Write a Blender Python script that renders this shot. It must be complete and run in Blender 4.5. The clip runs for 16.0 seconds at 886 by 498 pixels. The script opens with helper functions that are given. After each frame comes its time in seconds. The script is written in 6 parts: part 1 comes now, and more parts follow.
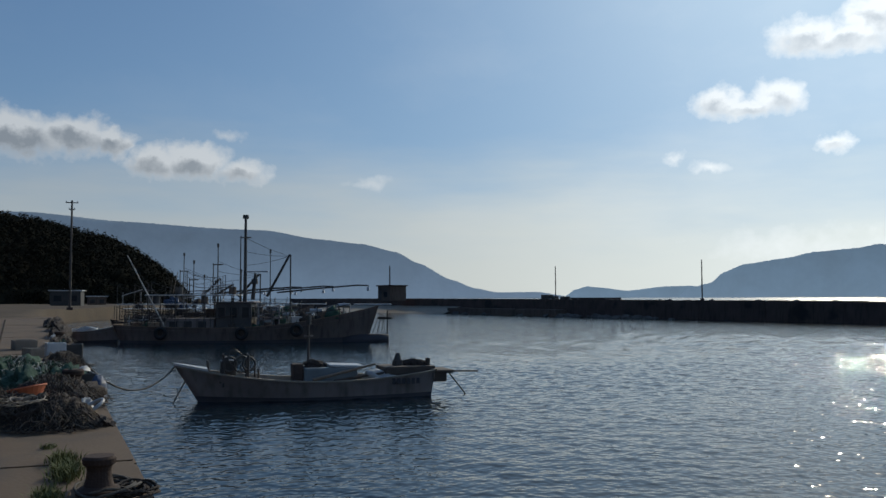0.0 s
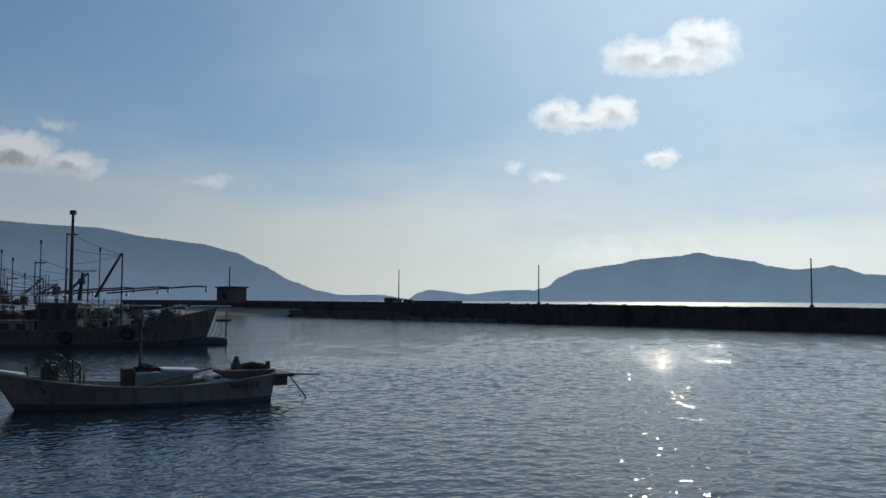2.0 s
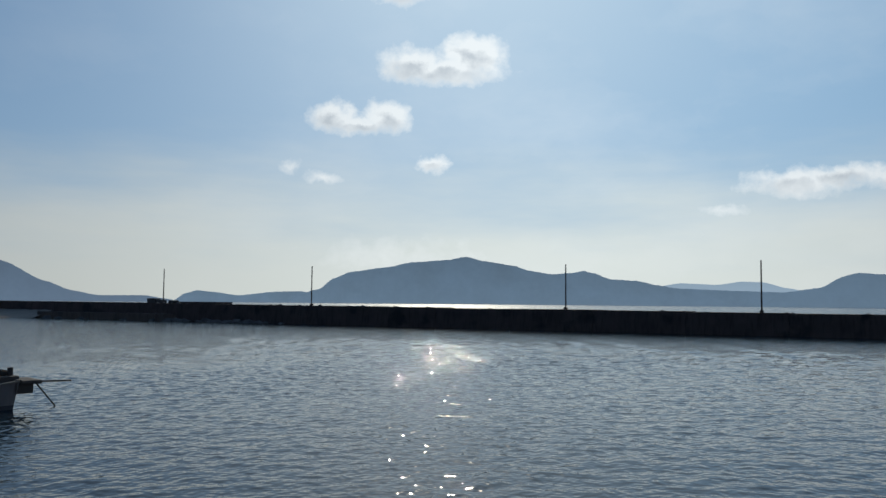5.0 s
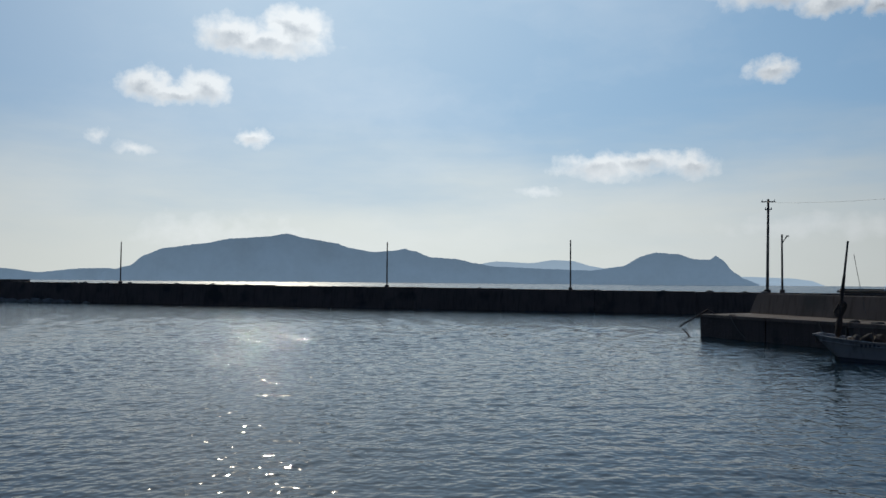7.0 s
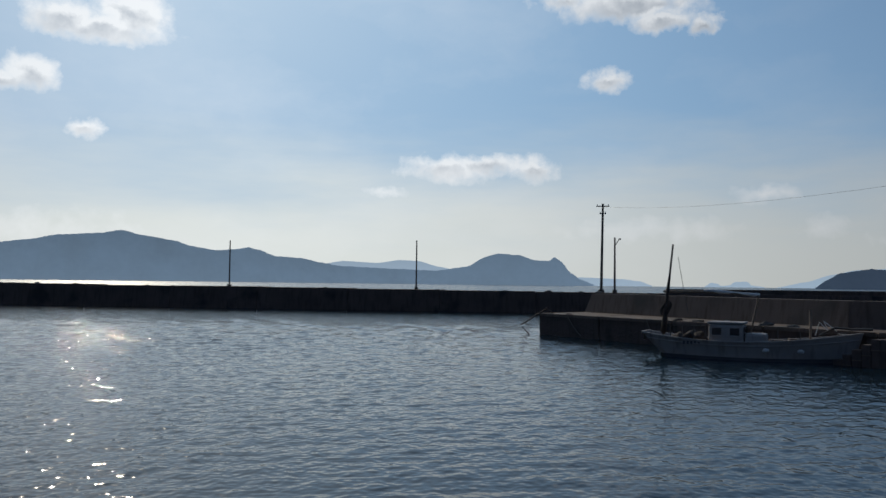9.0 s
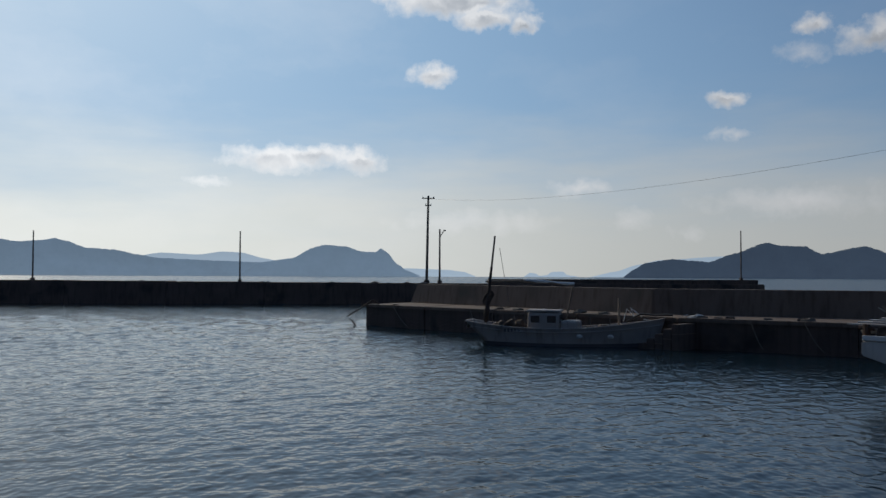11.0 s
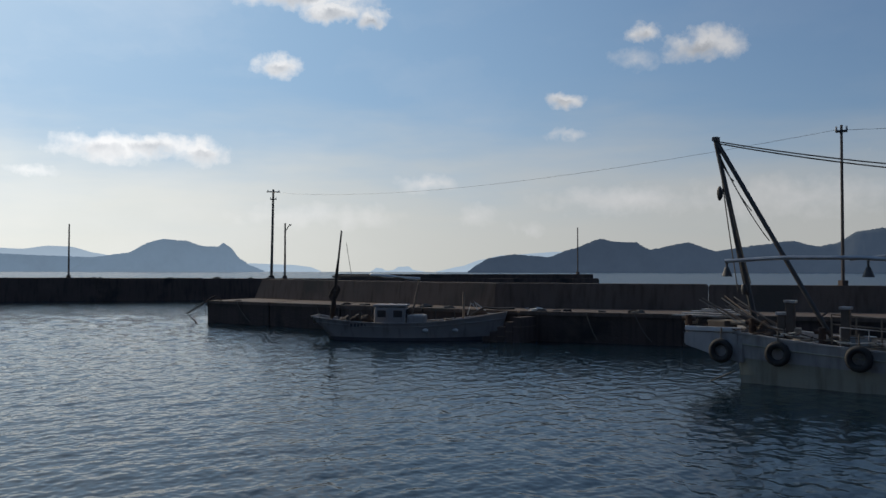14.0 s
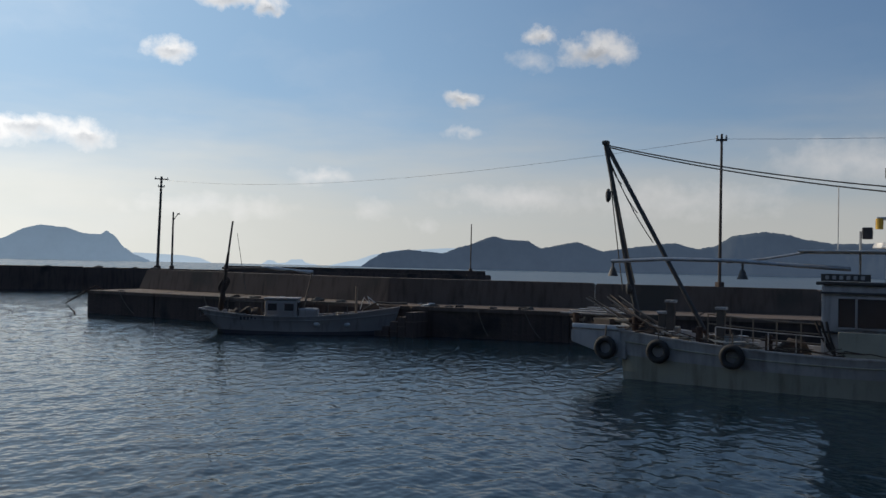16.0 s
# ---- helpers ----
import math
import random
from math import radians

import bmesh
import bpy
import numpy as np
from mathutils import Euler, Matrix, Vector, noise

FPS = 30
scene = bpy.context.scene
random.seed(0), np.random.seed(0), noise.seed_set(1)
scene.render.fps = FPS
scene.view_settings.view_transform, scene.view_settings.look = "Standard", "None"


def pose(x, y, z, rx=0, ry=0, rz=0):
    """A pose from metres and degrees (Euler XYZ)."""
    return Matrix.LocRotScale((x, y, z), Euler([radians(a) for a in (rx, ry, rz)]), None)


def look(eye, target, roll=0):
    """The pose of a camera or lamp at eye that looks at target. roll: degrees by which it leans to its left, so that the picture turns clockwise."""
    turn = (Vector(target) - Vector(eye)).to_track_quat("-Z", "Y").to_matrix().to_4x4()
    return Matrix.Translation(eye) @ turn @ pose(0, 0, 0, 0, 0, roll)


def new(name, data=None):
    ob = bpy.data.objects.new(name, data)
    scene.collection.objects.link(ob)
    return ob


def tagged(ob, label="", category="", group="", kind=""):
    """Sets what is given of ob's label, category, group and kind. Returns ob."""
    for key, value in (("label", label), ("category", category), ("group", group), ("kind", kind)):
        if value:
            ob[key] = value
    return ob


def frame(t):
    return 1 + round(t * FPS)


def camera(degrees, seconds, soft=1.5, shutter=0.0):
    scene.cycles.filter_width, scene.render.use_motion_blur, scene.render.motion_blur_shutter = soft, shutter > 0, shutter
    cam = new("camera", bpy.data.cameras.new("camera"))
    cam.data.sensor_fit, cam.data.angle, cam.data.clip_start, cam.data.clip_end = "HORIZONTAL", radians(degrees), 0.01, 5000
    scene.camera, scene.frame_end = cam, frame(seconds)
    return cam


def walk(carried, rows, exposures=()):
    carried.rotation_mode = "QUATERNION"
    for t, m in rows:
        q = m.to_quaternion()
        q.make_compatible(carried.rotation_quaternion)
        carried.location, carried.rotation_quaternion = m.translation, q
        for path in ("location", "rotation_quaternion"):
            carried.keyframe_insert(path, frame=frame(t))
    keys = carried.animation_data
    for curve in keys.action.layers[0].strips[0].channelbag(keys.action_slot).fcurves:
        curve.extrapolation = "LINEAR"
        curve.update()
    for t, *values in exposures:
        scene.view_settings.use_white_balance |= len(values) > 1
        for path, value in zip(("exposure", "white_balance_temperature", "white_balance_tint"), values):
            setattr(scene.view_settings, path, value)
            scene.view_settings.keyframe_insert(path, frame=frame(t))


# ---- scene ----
EYE = (0.0, 0.0, 2.8)          # standing eye, 1.6 m over the quay, 2.8 m over the water


def aim(yaw, pitch, roll):
    a, b = radians(yaw), radians(pitch)
    way = Vector((-math.sin(a) * math.cos(b), math.cos(a) * math.cos(b), math.sin(b)))
    return look(EYE, Vector(EYE) + way, roll)


# seconds, turn to the left from +y, tilt up, roll
PATH = (
    (0.0, 70.58, 3.30, -0.16),
    (0.5, 68.15, 3.11, -0.19),
    (1.0, 65.32, 3.05, -0.02),
    (1.5, 62.52, 3.10, 0.12),
    (2.0, 59.99, 3.49, 0.23),
    (2.5, 56.88, 4.06, 0.14),
    (3.0, 53.44, 4.26, 0.13),
    (3.5, 51.14, 4.47, 0.14),
    (3.7, 50.45, 4.52, 0.30),
    (5.8, 40.74, 2.85, 0.60),
    (6.0, 39.75, 2.69, 0.71),
    (6.5, 36.19, 2.45, 0.81),
    (7.0, 32.57, 2.27, 0.48),
    (7.5, 29.88, 2.13, 0.01),
    (8.0, 27.32, 2.18, -0.10),
    (8.5, 24.93, 2.47, 0.02),
    (9.0, 22.16, 2.35, 0.66),
    (9.5, 18.86, 2.23, 0.73),
    (10.0, 15.73, 2.33, 0.27),
    (10.2, 14.48, 2.28, 0.27),
    (12.3, 5.58, 1.45, -0.15),
    (12.5, 4.89, 1.47, -0.19),
    (13.0, 3.56, 1.52, 0.02),
    (13.5, 2.01, 1.67, -0.03),
    (14.0, -0.01, 1.53, 0.08),
    (14.5, -1.86, 1.45, 0.61),
    (15.0, -3.55, 1.48, 1.12),
    (15.5, -5.19, 1.38, 1.22),
    (16.0, -7.20, 1.27, 1.32),
)
cam = camera(55.5, 16.0, soft=1.5)
walk(cam, [(t, aim(a, b, c)) for t, a, b, c in PATH], [(0.0, 0.0, 6200, 6), (3.5, -0.18, 6200, 5), (7.0, -0.19, 6250, 7), (10.0, -0.17, 6350, 9),
                                                         (13.0, 0.03, 6550, 10), (14.5, 0.04, 6550, 10), (16.0, 0.14, 6650, 10)])

# ---- sky, sun ----
SUN_BEARING, SUN_HEIGHT = -44.4, 27.5
world = bpy.data.worlds.new("world")
scene.world = world
world.use_nodes = True


def sky_nodes():
    """Clear hazy sky with scattered fair-weather clouds. Bearings clockwise from +y, in degrees."""
    nt = world.node_tree
    nt.nodes.clear()

    def nd(kind, **sets):
        n = nt.nodes.new(kind)
        for k, v in sets.items():
            if k == "operation":
                n.operation = v
            elif k == "noise_dimensions":
                n.noise_dimensions = v
        return n

    def m(op, a, b=None, c=None, clamp=False):
        n = nd("ShaderNodeMath", operation=op)
        n.use_clamp = clamp
        for i, v in enumerate((a, b, c)):
            if v is None:
                continue
            if isinstance(v, (int, float)):
                n.inputs[i].default_value = v
            else:
                nt.links.new(v, n.inputs[i])
        return n.outputs[0]

    def vm(op, a, b):
        n = nd("ShaderNodeVectorMath", operation=op)
        for i, v in enumerate((a, b)):
            if isinstance(v, tuple):
                n.inputs[i].default_value = v
            else:
                nt.links.new(v, n.inputs[i])
        return n.outputs["Value"] if op in ("LENGTH", "DOT_PRODUCT") else n.outputs[0]

    def noise_tex(vec, scale, detail=5.0, rough=0.55):
        n = nd("ShaderNodeTexNoise")
        nt.links.new(vec, n.inputs["Vector"])
        n.inputs["Scale"].default_value = scale
        n.inputs["Detail"].default_value = detail
        n.inputs["Roughness"].default_value = rough
        return n

    def mix(fac, a, b):
        n = nd("ShaderNodeMix")
        n.data_type = "RGBA"
        for s, v in ((n.inputs[0], fac), (n.inputs[6], a), (n.inputs[7], b)):
            if isinstance(v, (int, float, tuple)):
                s.default_value = v
            else:
                nt.links.new(v, s)
        return n.outputs[2]

    sky = nd("ShaderNodeTexSky")
    sky.sky_type = "NISHITA"
    sky.sun_disc = False
    sky.sun_elevation, sky.sun_rotation = radians(SUN_HEIGHT), radians(SUN_BEARING)
    sky.air_density, sky.dust_density, sky.ozone_density = 1.0, 0.25, 3.0
    coord = nd("ShaderNodeTexCoord").outputs["Generated"]
    sep = nd("ShaderNodeSeparateXYZ")
    nt.links.new(coord, sep.inputs[0])
    az = m("MULTIPLY", m("ARCTAN2", sep.outputs[0], sep.outputs[1]), 57.2958)
    el = m("MULTIPLY", m("ARCSINE", sep.outputs[2]), 57.2958)
    comb = nd("ShaderNodeCombineXYZ")
    nt.links.new(az, comb.inputs[0])
    nt.links.new(el, comb.inputs[1])
    at = comb.outputs[0]
    warp = vm("SUBTRACT", noise_tex(at, 0.75, 6.0, 0.6).outputs["Color"], (0.5, 0.5, 0.5))
    warp = vm("MULTIPLY", warp, (2.0, 1.5, 0.0))
    here = vm("ADD", at, warp)
    # bearing, height, half width, half height, weight of every swelling
    west = ((-97.9, 10.0, 4.6, 1.8, 1.1), (-94.5, 10.2, 3.3, 1.5, 1.1), (-92.3, 10.0, 1.7, 1.2, 1.1), (-89.7, 8.7, 1.9, 1.4, 1.05),
            (-87.3, 8.9, 2.9, 1.5, 1.1), (-84.2, 8.2, 2.3, 1.0, 0.9), (-110, 12, 7.2, 2.0, 0.85))
    sunward = ((-46.8, 16.0, 2.7, 1.4, 1.05), (-42.8, 16.6, 2.9, 1.8, 1.15), (-44.5, 15.6, 4.3, 1.1, 1.0), (-52.3, 12.4, 2.1, 1.2, 1.0),
               (-48.6, 12.5, 2.1, 1.4, 1.05), (-50.5, 12.0, 3.6, 0.85, 0.9), (-45.4, 9.4, 1.2, 0.75, 0.75), (-47.8, 20.9, 2.8, 1.2, 1.0), (-51.7, 20.8, 1.8, 0.7, 0.6))
    north = ((-9.5, 18.3, 5.8, 1.4, 1.0), (-7.6, 17.1, 2.5, 0.9, 0.95), (-4.9, 16.7, 1.2, 0.8, 0.85), (-14.0, 18.6, 2.5, 0.8, 0.7), (-11.0, 13.5, 1.8, 0.85, 0.8),
             (-22.0, 7.8, 3.3, 1.05, 0.8), (-19.3, 8.0, 3.3, 0.95, 0.85), (-16.0, 7.7, 2.0, 1.0, 0.8), (17.3, 14.6, 2.9, 1.2, 0.72), (13.5, 15.5, 1.3, 0.6, 0.6),
             (8.2, 11.4, 1.3, 0.65, 0.75), (50, 14, 7.2, 2.0, 0.85))
    wisps = ((-85.1, 10.7, 1.1, 0.5, 0.5), (-75.7, 7.7, 1.8, 0.4, 0.4), (-52.9, 8.3, 1.2, 0.5, 0.75), (-55.0, 9.0, 0.8, 0.4, 0.5), (-26.0, 6.1, 1.4, 0.35, 0.45),
             (-1.0, 6.0, 2.2, 0.6, 0.6), (8.7, 9.2, 1.5, 0.4, 0.5), (12.2, 4.8, 5.8, 0.9, 0.42), (2.2, 3.8, 1.4, 0.7, 0.35), (5.8, 3.0, 0.9, 0.5, 0.3),
             (12.9, 14.0, 1.4, 0.7, 0.45), (22.7, 4.8, 6.5, 1.2, 0.4), (-48.1, 3.2, 4.6, 1.0, 0.28), (-8.0, 3.8, 5.0, 0.8, 0.28), (34, 7, 6.1, 1.4, 0.5))

    def swell(a, e, w, h, k):
        n = nd("ShaderNodeVectorMath", operation="LENGTH")
        nt.links.new(vm("MULTIPLY", vm("SUBTRACT", here, (a, e, 0.0)), (1 / w, 1 / h, 0.0)), n.inputs[0])
        return m("MULTIPLY", m("SUBTRACT", 1.0, n.outputs["Value"]), k)

    field = None
    low = None
    for a, e, w, h, k in west + sunward + north:
        v = swell(a, e, 0.95 * w, 0.95 * h, k)
        field = v if field is None else m("MAXIMUM", field, v)
        # the same, a little higher up: gives the shaded undersides
        v2 = swell(a + 0.1, e + 0.5 * h, w, h, k)
        low = v2 if low is None else m("MAXIMUM", low, v2)
    thin = None
    for row in wisps:
        v = swell(*row)
        thin = v if thin is None else m("MAXIMUM", thin, v)
    puff = m("ADD", m("MULTIPLY", m("SUBTRACT", noise_tex(at, 1.3, 6.0, 0.55).outputs["Fac"], 0.5), 0.65),
             m("MULTIPLY", m("SUBTRACT", noise_tex(at, 0.5, 1.0, 0.5).outputs["Fac"], 0.5), 0.7))
    dense = m("MULTIPLY", m("ADD", m("ADD", field, puff), 0.05), 1.9)
    light = m("MULTIPLY", m("ADD", m("ADD", thin, m("MULTIPLY", puff, 0.7)), 0.06), 1.3)
    cover = m("SMOOTH_MIN", m("MAXIMUM", m("MAXIMUM", dense, light), 0.0), 1.0, 0.35)
    cover = m("MULTIPLY", cover, 0.9, clamp=True)
    under = m("MULTIPLY", m("SUBTRACT", field, m("ADD", low, m("MULTIPLY", puff, 0.9))), 1.9, clamp=True)
    under = m("MULTIPLY", under, m("MULTIPLY", dense, 0.8, clamp=True))
    # thin high veil and milky horizon
    stretch = vm("MULTIPLY", vm("ADD", at, warp), (0.06, 0.14, 0.0))
    veil = m("MULTIPLY", m("SUBTRACT", noise_tex(stretch, 1.0, 5.0, 0.55).outputs["Fac"], 0.47), 1.6, clamp=True)
    from_sun = m("ABSOLUTE", m("SUBTRACT", az, SUN_BEARING + 7.5))
    near_sun = m("POWER", 2.718, m("MULTIPLY", m("MULTIPLY", from_sun, from_sun), -1 / (2 * 25.0 ** 2)))
    cloud_lit = mix(near_sun, (CLOUD_FAR, CLOUD_FAR * 1.01, CLOUD_FAR * 1.04, 1), (CLOUD_SUN, CLOUD_SUN, CLOUD_SUN, 1))
    cloud_dark = mix(near_sun, (CLOUD_FAR * 0.4, CLOUD_FAR * 0.43, CLOUD_FAR * 0.48, 1), (CLOUD_SUN * 0.64, CLOUD_SUN * 0.665, CLOUD_SUN * 0.7, 1))
    cloud = mix(under, cloud_lit, cloud_dark)
    # the glow round the sun, softened by the haze
    clear = vm("DIVIDE", sky.outputs[0], vm("ADD", vm("MULTIPLY", sky.outputs[0], (GLOW, GLOW, GLOW)), (1.0, 1.0, 1.0)))
    clear = vm("MULTIPLY", clear, SKY_TINT)
    off = m("SUBTRACT", az, -29.0)
    broad = m("POWER", 2.718, m("MULTIPLY", m("MULTIPLY", off, off), -1 / (2 * 27.0 ** 2)))
    clear = mix(m("MULTIPLY", broad, 0.52), clear, VEIL)
    drift = m("MULTIPLY", m("SUBTRACT", noise_tex(vm("MULTIPLY", at, (0.06, 0.3, 0.0)), 1.0, 4.0, 0.55).outputs["Fac"], 0.5), 9.0)
    milky = m("DIVIDE", m("SUBTRACT", 12.5, m("ADD", m("MAXIMUM", el, 0.0), drift)), 10.5, clamp=True)
    milky = m("MULTIPLY", milky, m("MULTIPLY", milky, m("SUBTRACT", 3.0, m("MULTIPLY", milky, 2.0))))
    clear = mix(m("MULTIPLY", milky, 0.8), clear, mix(near_sun, HAZE_FAR, HAZE_SUN))
    # aureole of the sun in the thin haze
    sx, sh = radians(SUN_BEARING + 2.0), radians(SUN_HEIGHT)
    towards = vm("DOT_PRODUCT", coord, (math.sin(sx) * math.cos(sh), math.cos(sx) * math.cos(sh), math.sin(sh)))
    wide = m("MULTIPLY", m("SUBTRACT", 1.0, towards), -1 / 0.05)
    clear = mix(m("MULTIPLY", m("POWER", 2.718, wide), 0.5), clear, AUREOLE)
    base = mix(m("MULTIPLY", veil, m("ADD", 0.1, m("MULTIPLY", broad, 0.38))), clear, cloud_lit)
    colour = mix(cover, base, cloud)
    bg = nd("ShaderNodeBackground")
    bg.inputs[1].default_value = SKY_STRENGTH
    nt.links.new(colour, bg.inputs[0])
    out = nd("ShaderNodeOutputWorld")
    nt.links.new(bg.outputs[0], out.inputs[0])


GLOW, SKY_TINT, VEIL = 0.09, (0.87, 0.99, 1.19), (5.0, 7.9, 10.9, 1)
HAZE_SUN, HAZE_FAR = (10.9, 10.7, 9.6, 1), (4.9, 4.9, 4.75, 1)
AUREOLE = (10.5, 11.8, 12.6, 1)
CLOUD_SUN, CLOUD_FAR, SKY_STRENGTH = 12.8, 6.3, 0.085
sky_nodes()
sun = new("sun", bpy.data.lights.new("sun", "SUN"))
sun.data.energy, sun.data.angle, sun.data.color = 2.0, radians(0.6), (1.0, 0.86, 0.66)
_a, _e = radians(SUN_BEARING), radians(SUN_HEIGHT)
sun.matrix_world = look((-60, 60, 50), (-60 - math.sin(_a) * math.cos(_e), 60 - math.cos(_a) * math.cos(_e), 50 - math.sin(_e)))


# ---- materials ----
def material(name, dark, light, size=1.0, rough=0.8, metal=0.0, bump=0.2, fine=30.0, relief=0.01, spots=None, streaks=0.0, haze_glow=None):
    """Two tones broken by a coarse and a fine noise of real size (metres), with relief and, if given, stains."""
    mt = bpy.data.materials.new(name)
    mt.use_nodes = True
    nt = mt.node_tree
    bsdf = nt.nodes["Principled BSDF"]
    geo = nt.nodes.new("ShaderNodeNewGeometry").outputs["Position"]

    def noise_of(scale, detail, vec=geo):
        n = nt.nodes.new("ShaderNodeTexNoise")
        nt.links.new(vec, n.inputs["Vector"])
        n.inputs["Scale"].default_value, n.inputs["Detail"].default_value = scale, detail
        return n.outputs["Fac"]

    def mixed(fac, a, b):
        n = nt.nodes.new("ShaderNodeMix")
        n.data_type = "RGBA"
        for s, v in ((n.inputs[0], fac), (n.inputs[6], a), (n.inputs[7], b)):
            if isinstance(v, tuple):
                s.default_value = v
            else:
                nt.links.new(v, s)
        return n.outputs[2]

    def ramp(fac, lo, hi):
        n = nt.nodes.new("ShaderNodeMapRange")
        n.inputs["From Min"].default_value, n.inputs["From Max"].default_value = lo, hi
        nt.links.new(fac, n.inputs["Value"])
        return n.outputs[0]

    coarse = ramp(noise_of(1.0 / size, 5.0), 0.3, 0.7)
    grain = noise_of(fine, 3.0)
    c = mixed(coarse, (*dark, 1), (*light, 1))
    c = mixed(ramp(grain, -0.6, 3.2), c, (light[0] * 1.5, light[1] * 1.5, light[2] * 1.5, 1))
    if streaks:
        vm = nt.nodes.new("ShaderNodeVectorMath")
        vm.operation = "MULTIPLY"
        nt.links.new(geo, vm.inputs[0])
        vm.inputs[1].default_value = (3.0, 3.0, 0.25)
        c = mixed(ramp(noise_of(1.6, 4.0, vm.outputs[0]), 0.72 - 0.3 * streaks, 0.95), c, (dark[0] * 0.35, dark[1] * 0.33, dark[2] * 0.28, 1))
    if spots:
        c = mixed(ramp(noise_of(0.7 / size, 6.0), 0.56, 0.68), c, (*spots, 1))
    nt.links.new(c, bsdf.inputs["Base Color"])
    mr = nt.nodes.new("ShaderNodeMapRange")
    nt.links.new(grain, mr.inputs["Value"])
    mr.inputs["To Min"].default_value, mr.inputs["To Max"].default_value = max(rough - 0.12, 0.02), min(rough + 0.12, 1.0)
    nt.links.new(mr.outputs[0], bsdf.inputs["Roughness"])
    bsdf.inputs["Metallic"].default_value = metal
    if haze_glow:      # distance haze painted on the far backdrop as emission, thicker near the sea
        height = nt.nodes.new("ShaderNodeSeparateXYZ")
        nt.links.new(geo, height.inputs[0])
        haze = mixed(ramp(height.outputs[2], 0.0, 260.0), tuple(1.3 * v for v in haze_glow) + (1,), tuple(0.82 * v for v in haze_glow) + (1,))
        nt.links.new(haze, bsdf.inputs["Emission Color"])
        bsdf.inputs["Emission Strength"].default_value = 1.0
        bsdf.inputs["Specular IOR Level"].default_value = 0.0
    if bump:
        b = nt.nodes.new("ShaderNodeBump")
        b.inputs["Strength"].default_value, b.inputs["Distance"].default_value = bump, relief
        nt.links.new(grain, b.inputs["Height"])
        nt.links.new(b.outputs[0], bsdf.inputs["Normal"])
    return mt


def water_material():
    mt = bpy.data.materials.new("harbour_water")
    mt.use_nodes = True
    nt = mt.node_tree
    bsdf = nt.nodes["Principled BSDF"]
    bsdf.inputs["Base Color"].default_value = (0.007, 0.019, 0.029, 1)
    bsdf.inputs["Roughness"].default_value = 0.035
    bsdf.inputs["IOR"].default_value = 1.333
    geo = nt.nodes.new("ShaderNodeNewGeometry").outputs["Position"]
    total = None
    # turn, stretch along and across the crests, noise scale, weight
    for turn, sx, sy, scale, detail, weight in ((145, 1.0, 0.6, 0.5, 2.0, 0.1), (128, 1.0, 0.7, 2.9, 1.0, 0.19), (60, 1.0, 0.9, 8.0, 0.0, 0.105)):
        mp = nt.nodes.new("ShaderNodeMapping")
        nt.links.new(geo, mp.inputs["Vector"])
        mp.inputs["Rotation"].default_value = (0, 0, radians(turn))
        mp.inputs["Scale"].default_value = (sx, sy, 1)
        n = nt.nodes.new("ShaderNodeTexNoise")
        nt.links.new(mp.outputs[0], n.inputs["Vector"])
        n.inputs["Scale"].default_value, n.inputs["Detail"].default_value = scale, detail
        k = nt.nodes.new("ShaderNodeMath")
        k.operation = "MULTIPLY"
        nt.links.new(n.outputs["Fac"], k.inputs[0])
        k.inputs[1].default_value = weight
        if total is None:
            total = k.outputs[0]
        else:
            s = nt.nodes.new("ShaderNodeMath")
            s.operation = "ADD"
            nt.links.new(total, s.inputs[0])
            nt.links.new(k.outputs[0], s.inputs[1])
            total = s.outputs[0]
    # wind-roughened open sea outside the breakwater
    out = nt.nodes.new("ShaderNodeVectorMath")
    out.operation = "DOT_PRODUCT"
    nt.links.new(geo, out.inputs[0])
    out.inputs[1].default_value = (-0.247, 0.969, 0)
    mr = nt.nodes.new("ShaderNodeMapRange")
    nt.links.new(out.outputs["Value"], mr.inputs["Value"])
    mr.inputs["From Min"].default_value, mr.inputs["From Max"].default_value = 86.0, 90.0
    mr.inputs["To Min"].default_value, mr.inputs["To Max"].default_value = 0.0, 0.19
    grow = nt.nodes.new("ShaderNodeMapRange")
    nt.links.new(out.outputs["Value"], grow.inputs["Value"])
    grow.inputs["From Min"].default_value, grow.inputs["From Max"].default_value = 15.0, 80.0
    grow.inputs["To Min"].default_value, grow.inputs["To Max"].default_value = 0.045, 0.06
    both = nt.nodes.new("ShaderNodeMath")
    nt.links.new(mr.outputs[0], both.inputs[0])
    nt.links.new(grow.outputs[0], both.inputs[1])
    apart = nt.nodes.new("ShaderNodeSeparateXYZ")
    nt.links.new(geo, apart.inputs[0])
    # fine cat's-paw ripple, too small to see singly, on the sheltered side
    fuzz = nt.nodes.new("ShaderNodeMapRange")
    nt.links.new(apart.outputs[0], fuzz.inputs["Value"])
    fuzz.inputs["From Min"].default_value, fuzz.inputs["From Max"].default_value = -12.0, 2.0
    fuzz.inputs["To Min"].default_value, fuzz.inputs["To Max"].default_value = 0.0, 0.075
    sum3 = nt.nodes.new("ShaderNodeMath")
    nt.links.new(both.outputs[0], sum3.inputs[0])
    nt.links.new(fuzz.outputs[0], sum3.inputs[1])
    nt.links.new(sum3.outputs[0], bsdf.inputs["Roughness"])
    gleam = nt.nodes.new("ShaderNodeMapRange")
    nt.links.new(out.outputs["Value"], gleam.inputs["Value"])
    gleam.inputs["From Min"].default_value, gleam.inputs["From Max"].default_value = 86.0, 90.0
    gleam.inputs["To Min"].default_value, gleam.inputs["To Max"].default_value = 0.42, 0.65
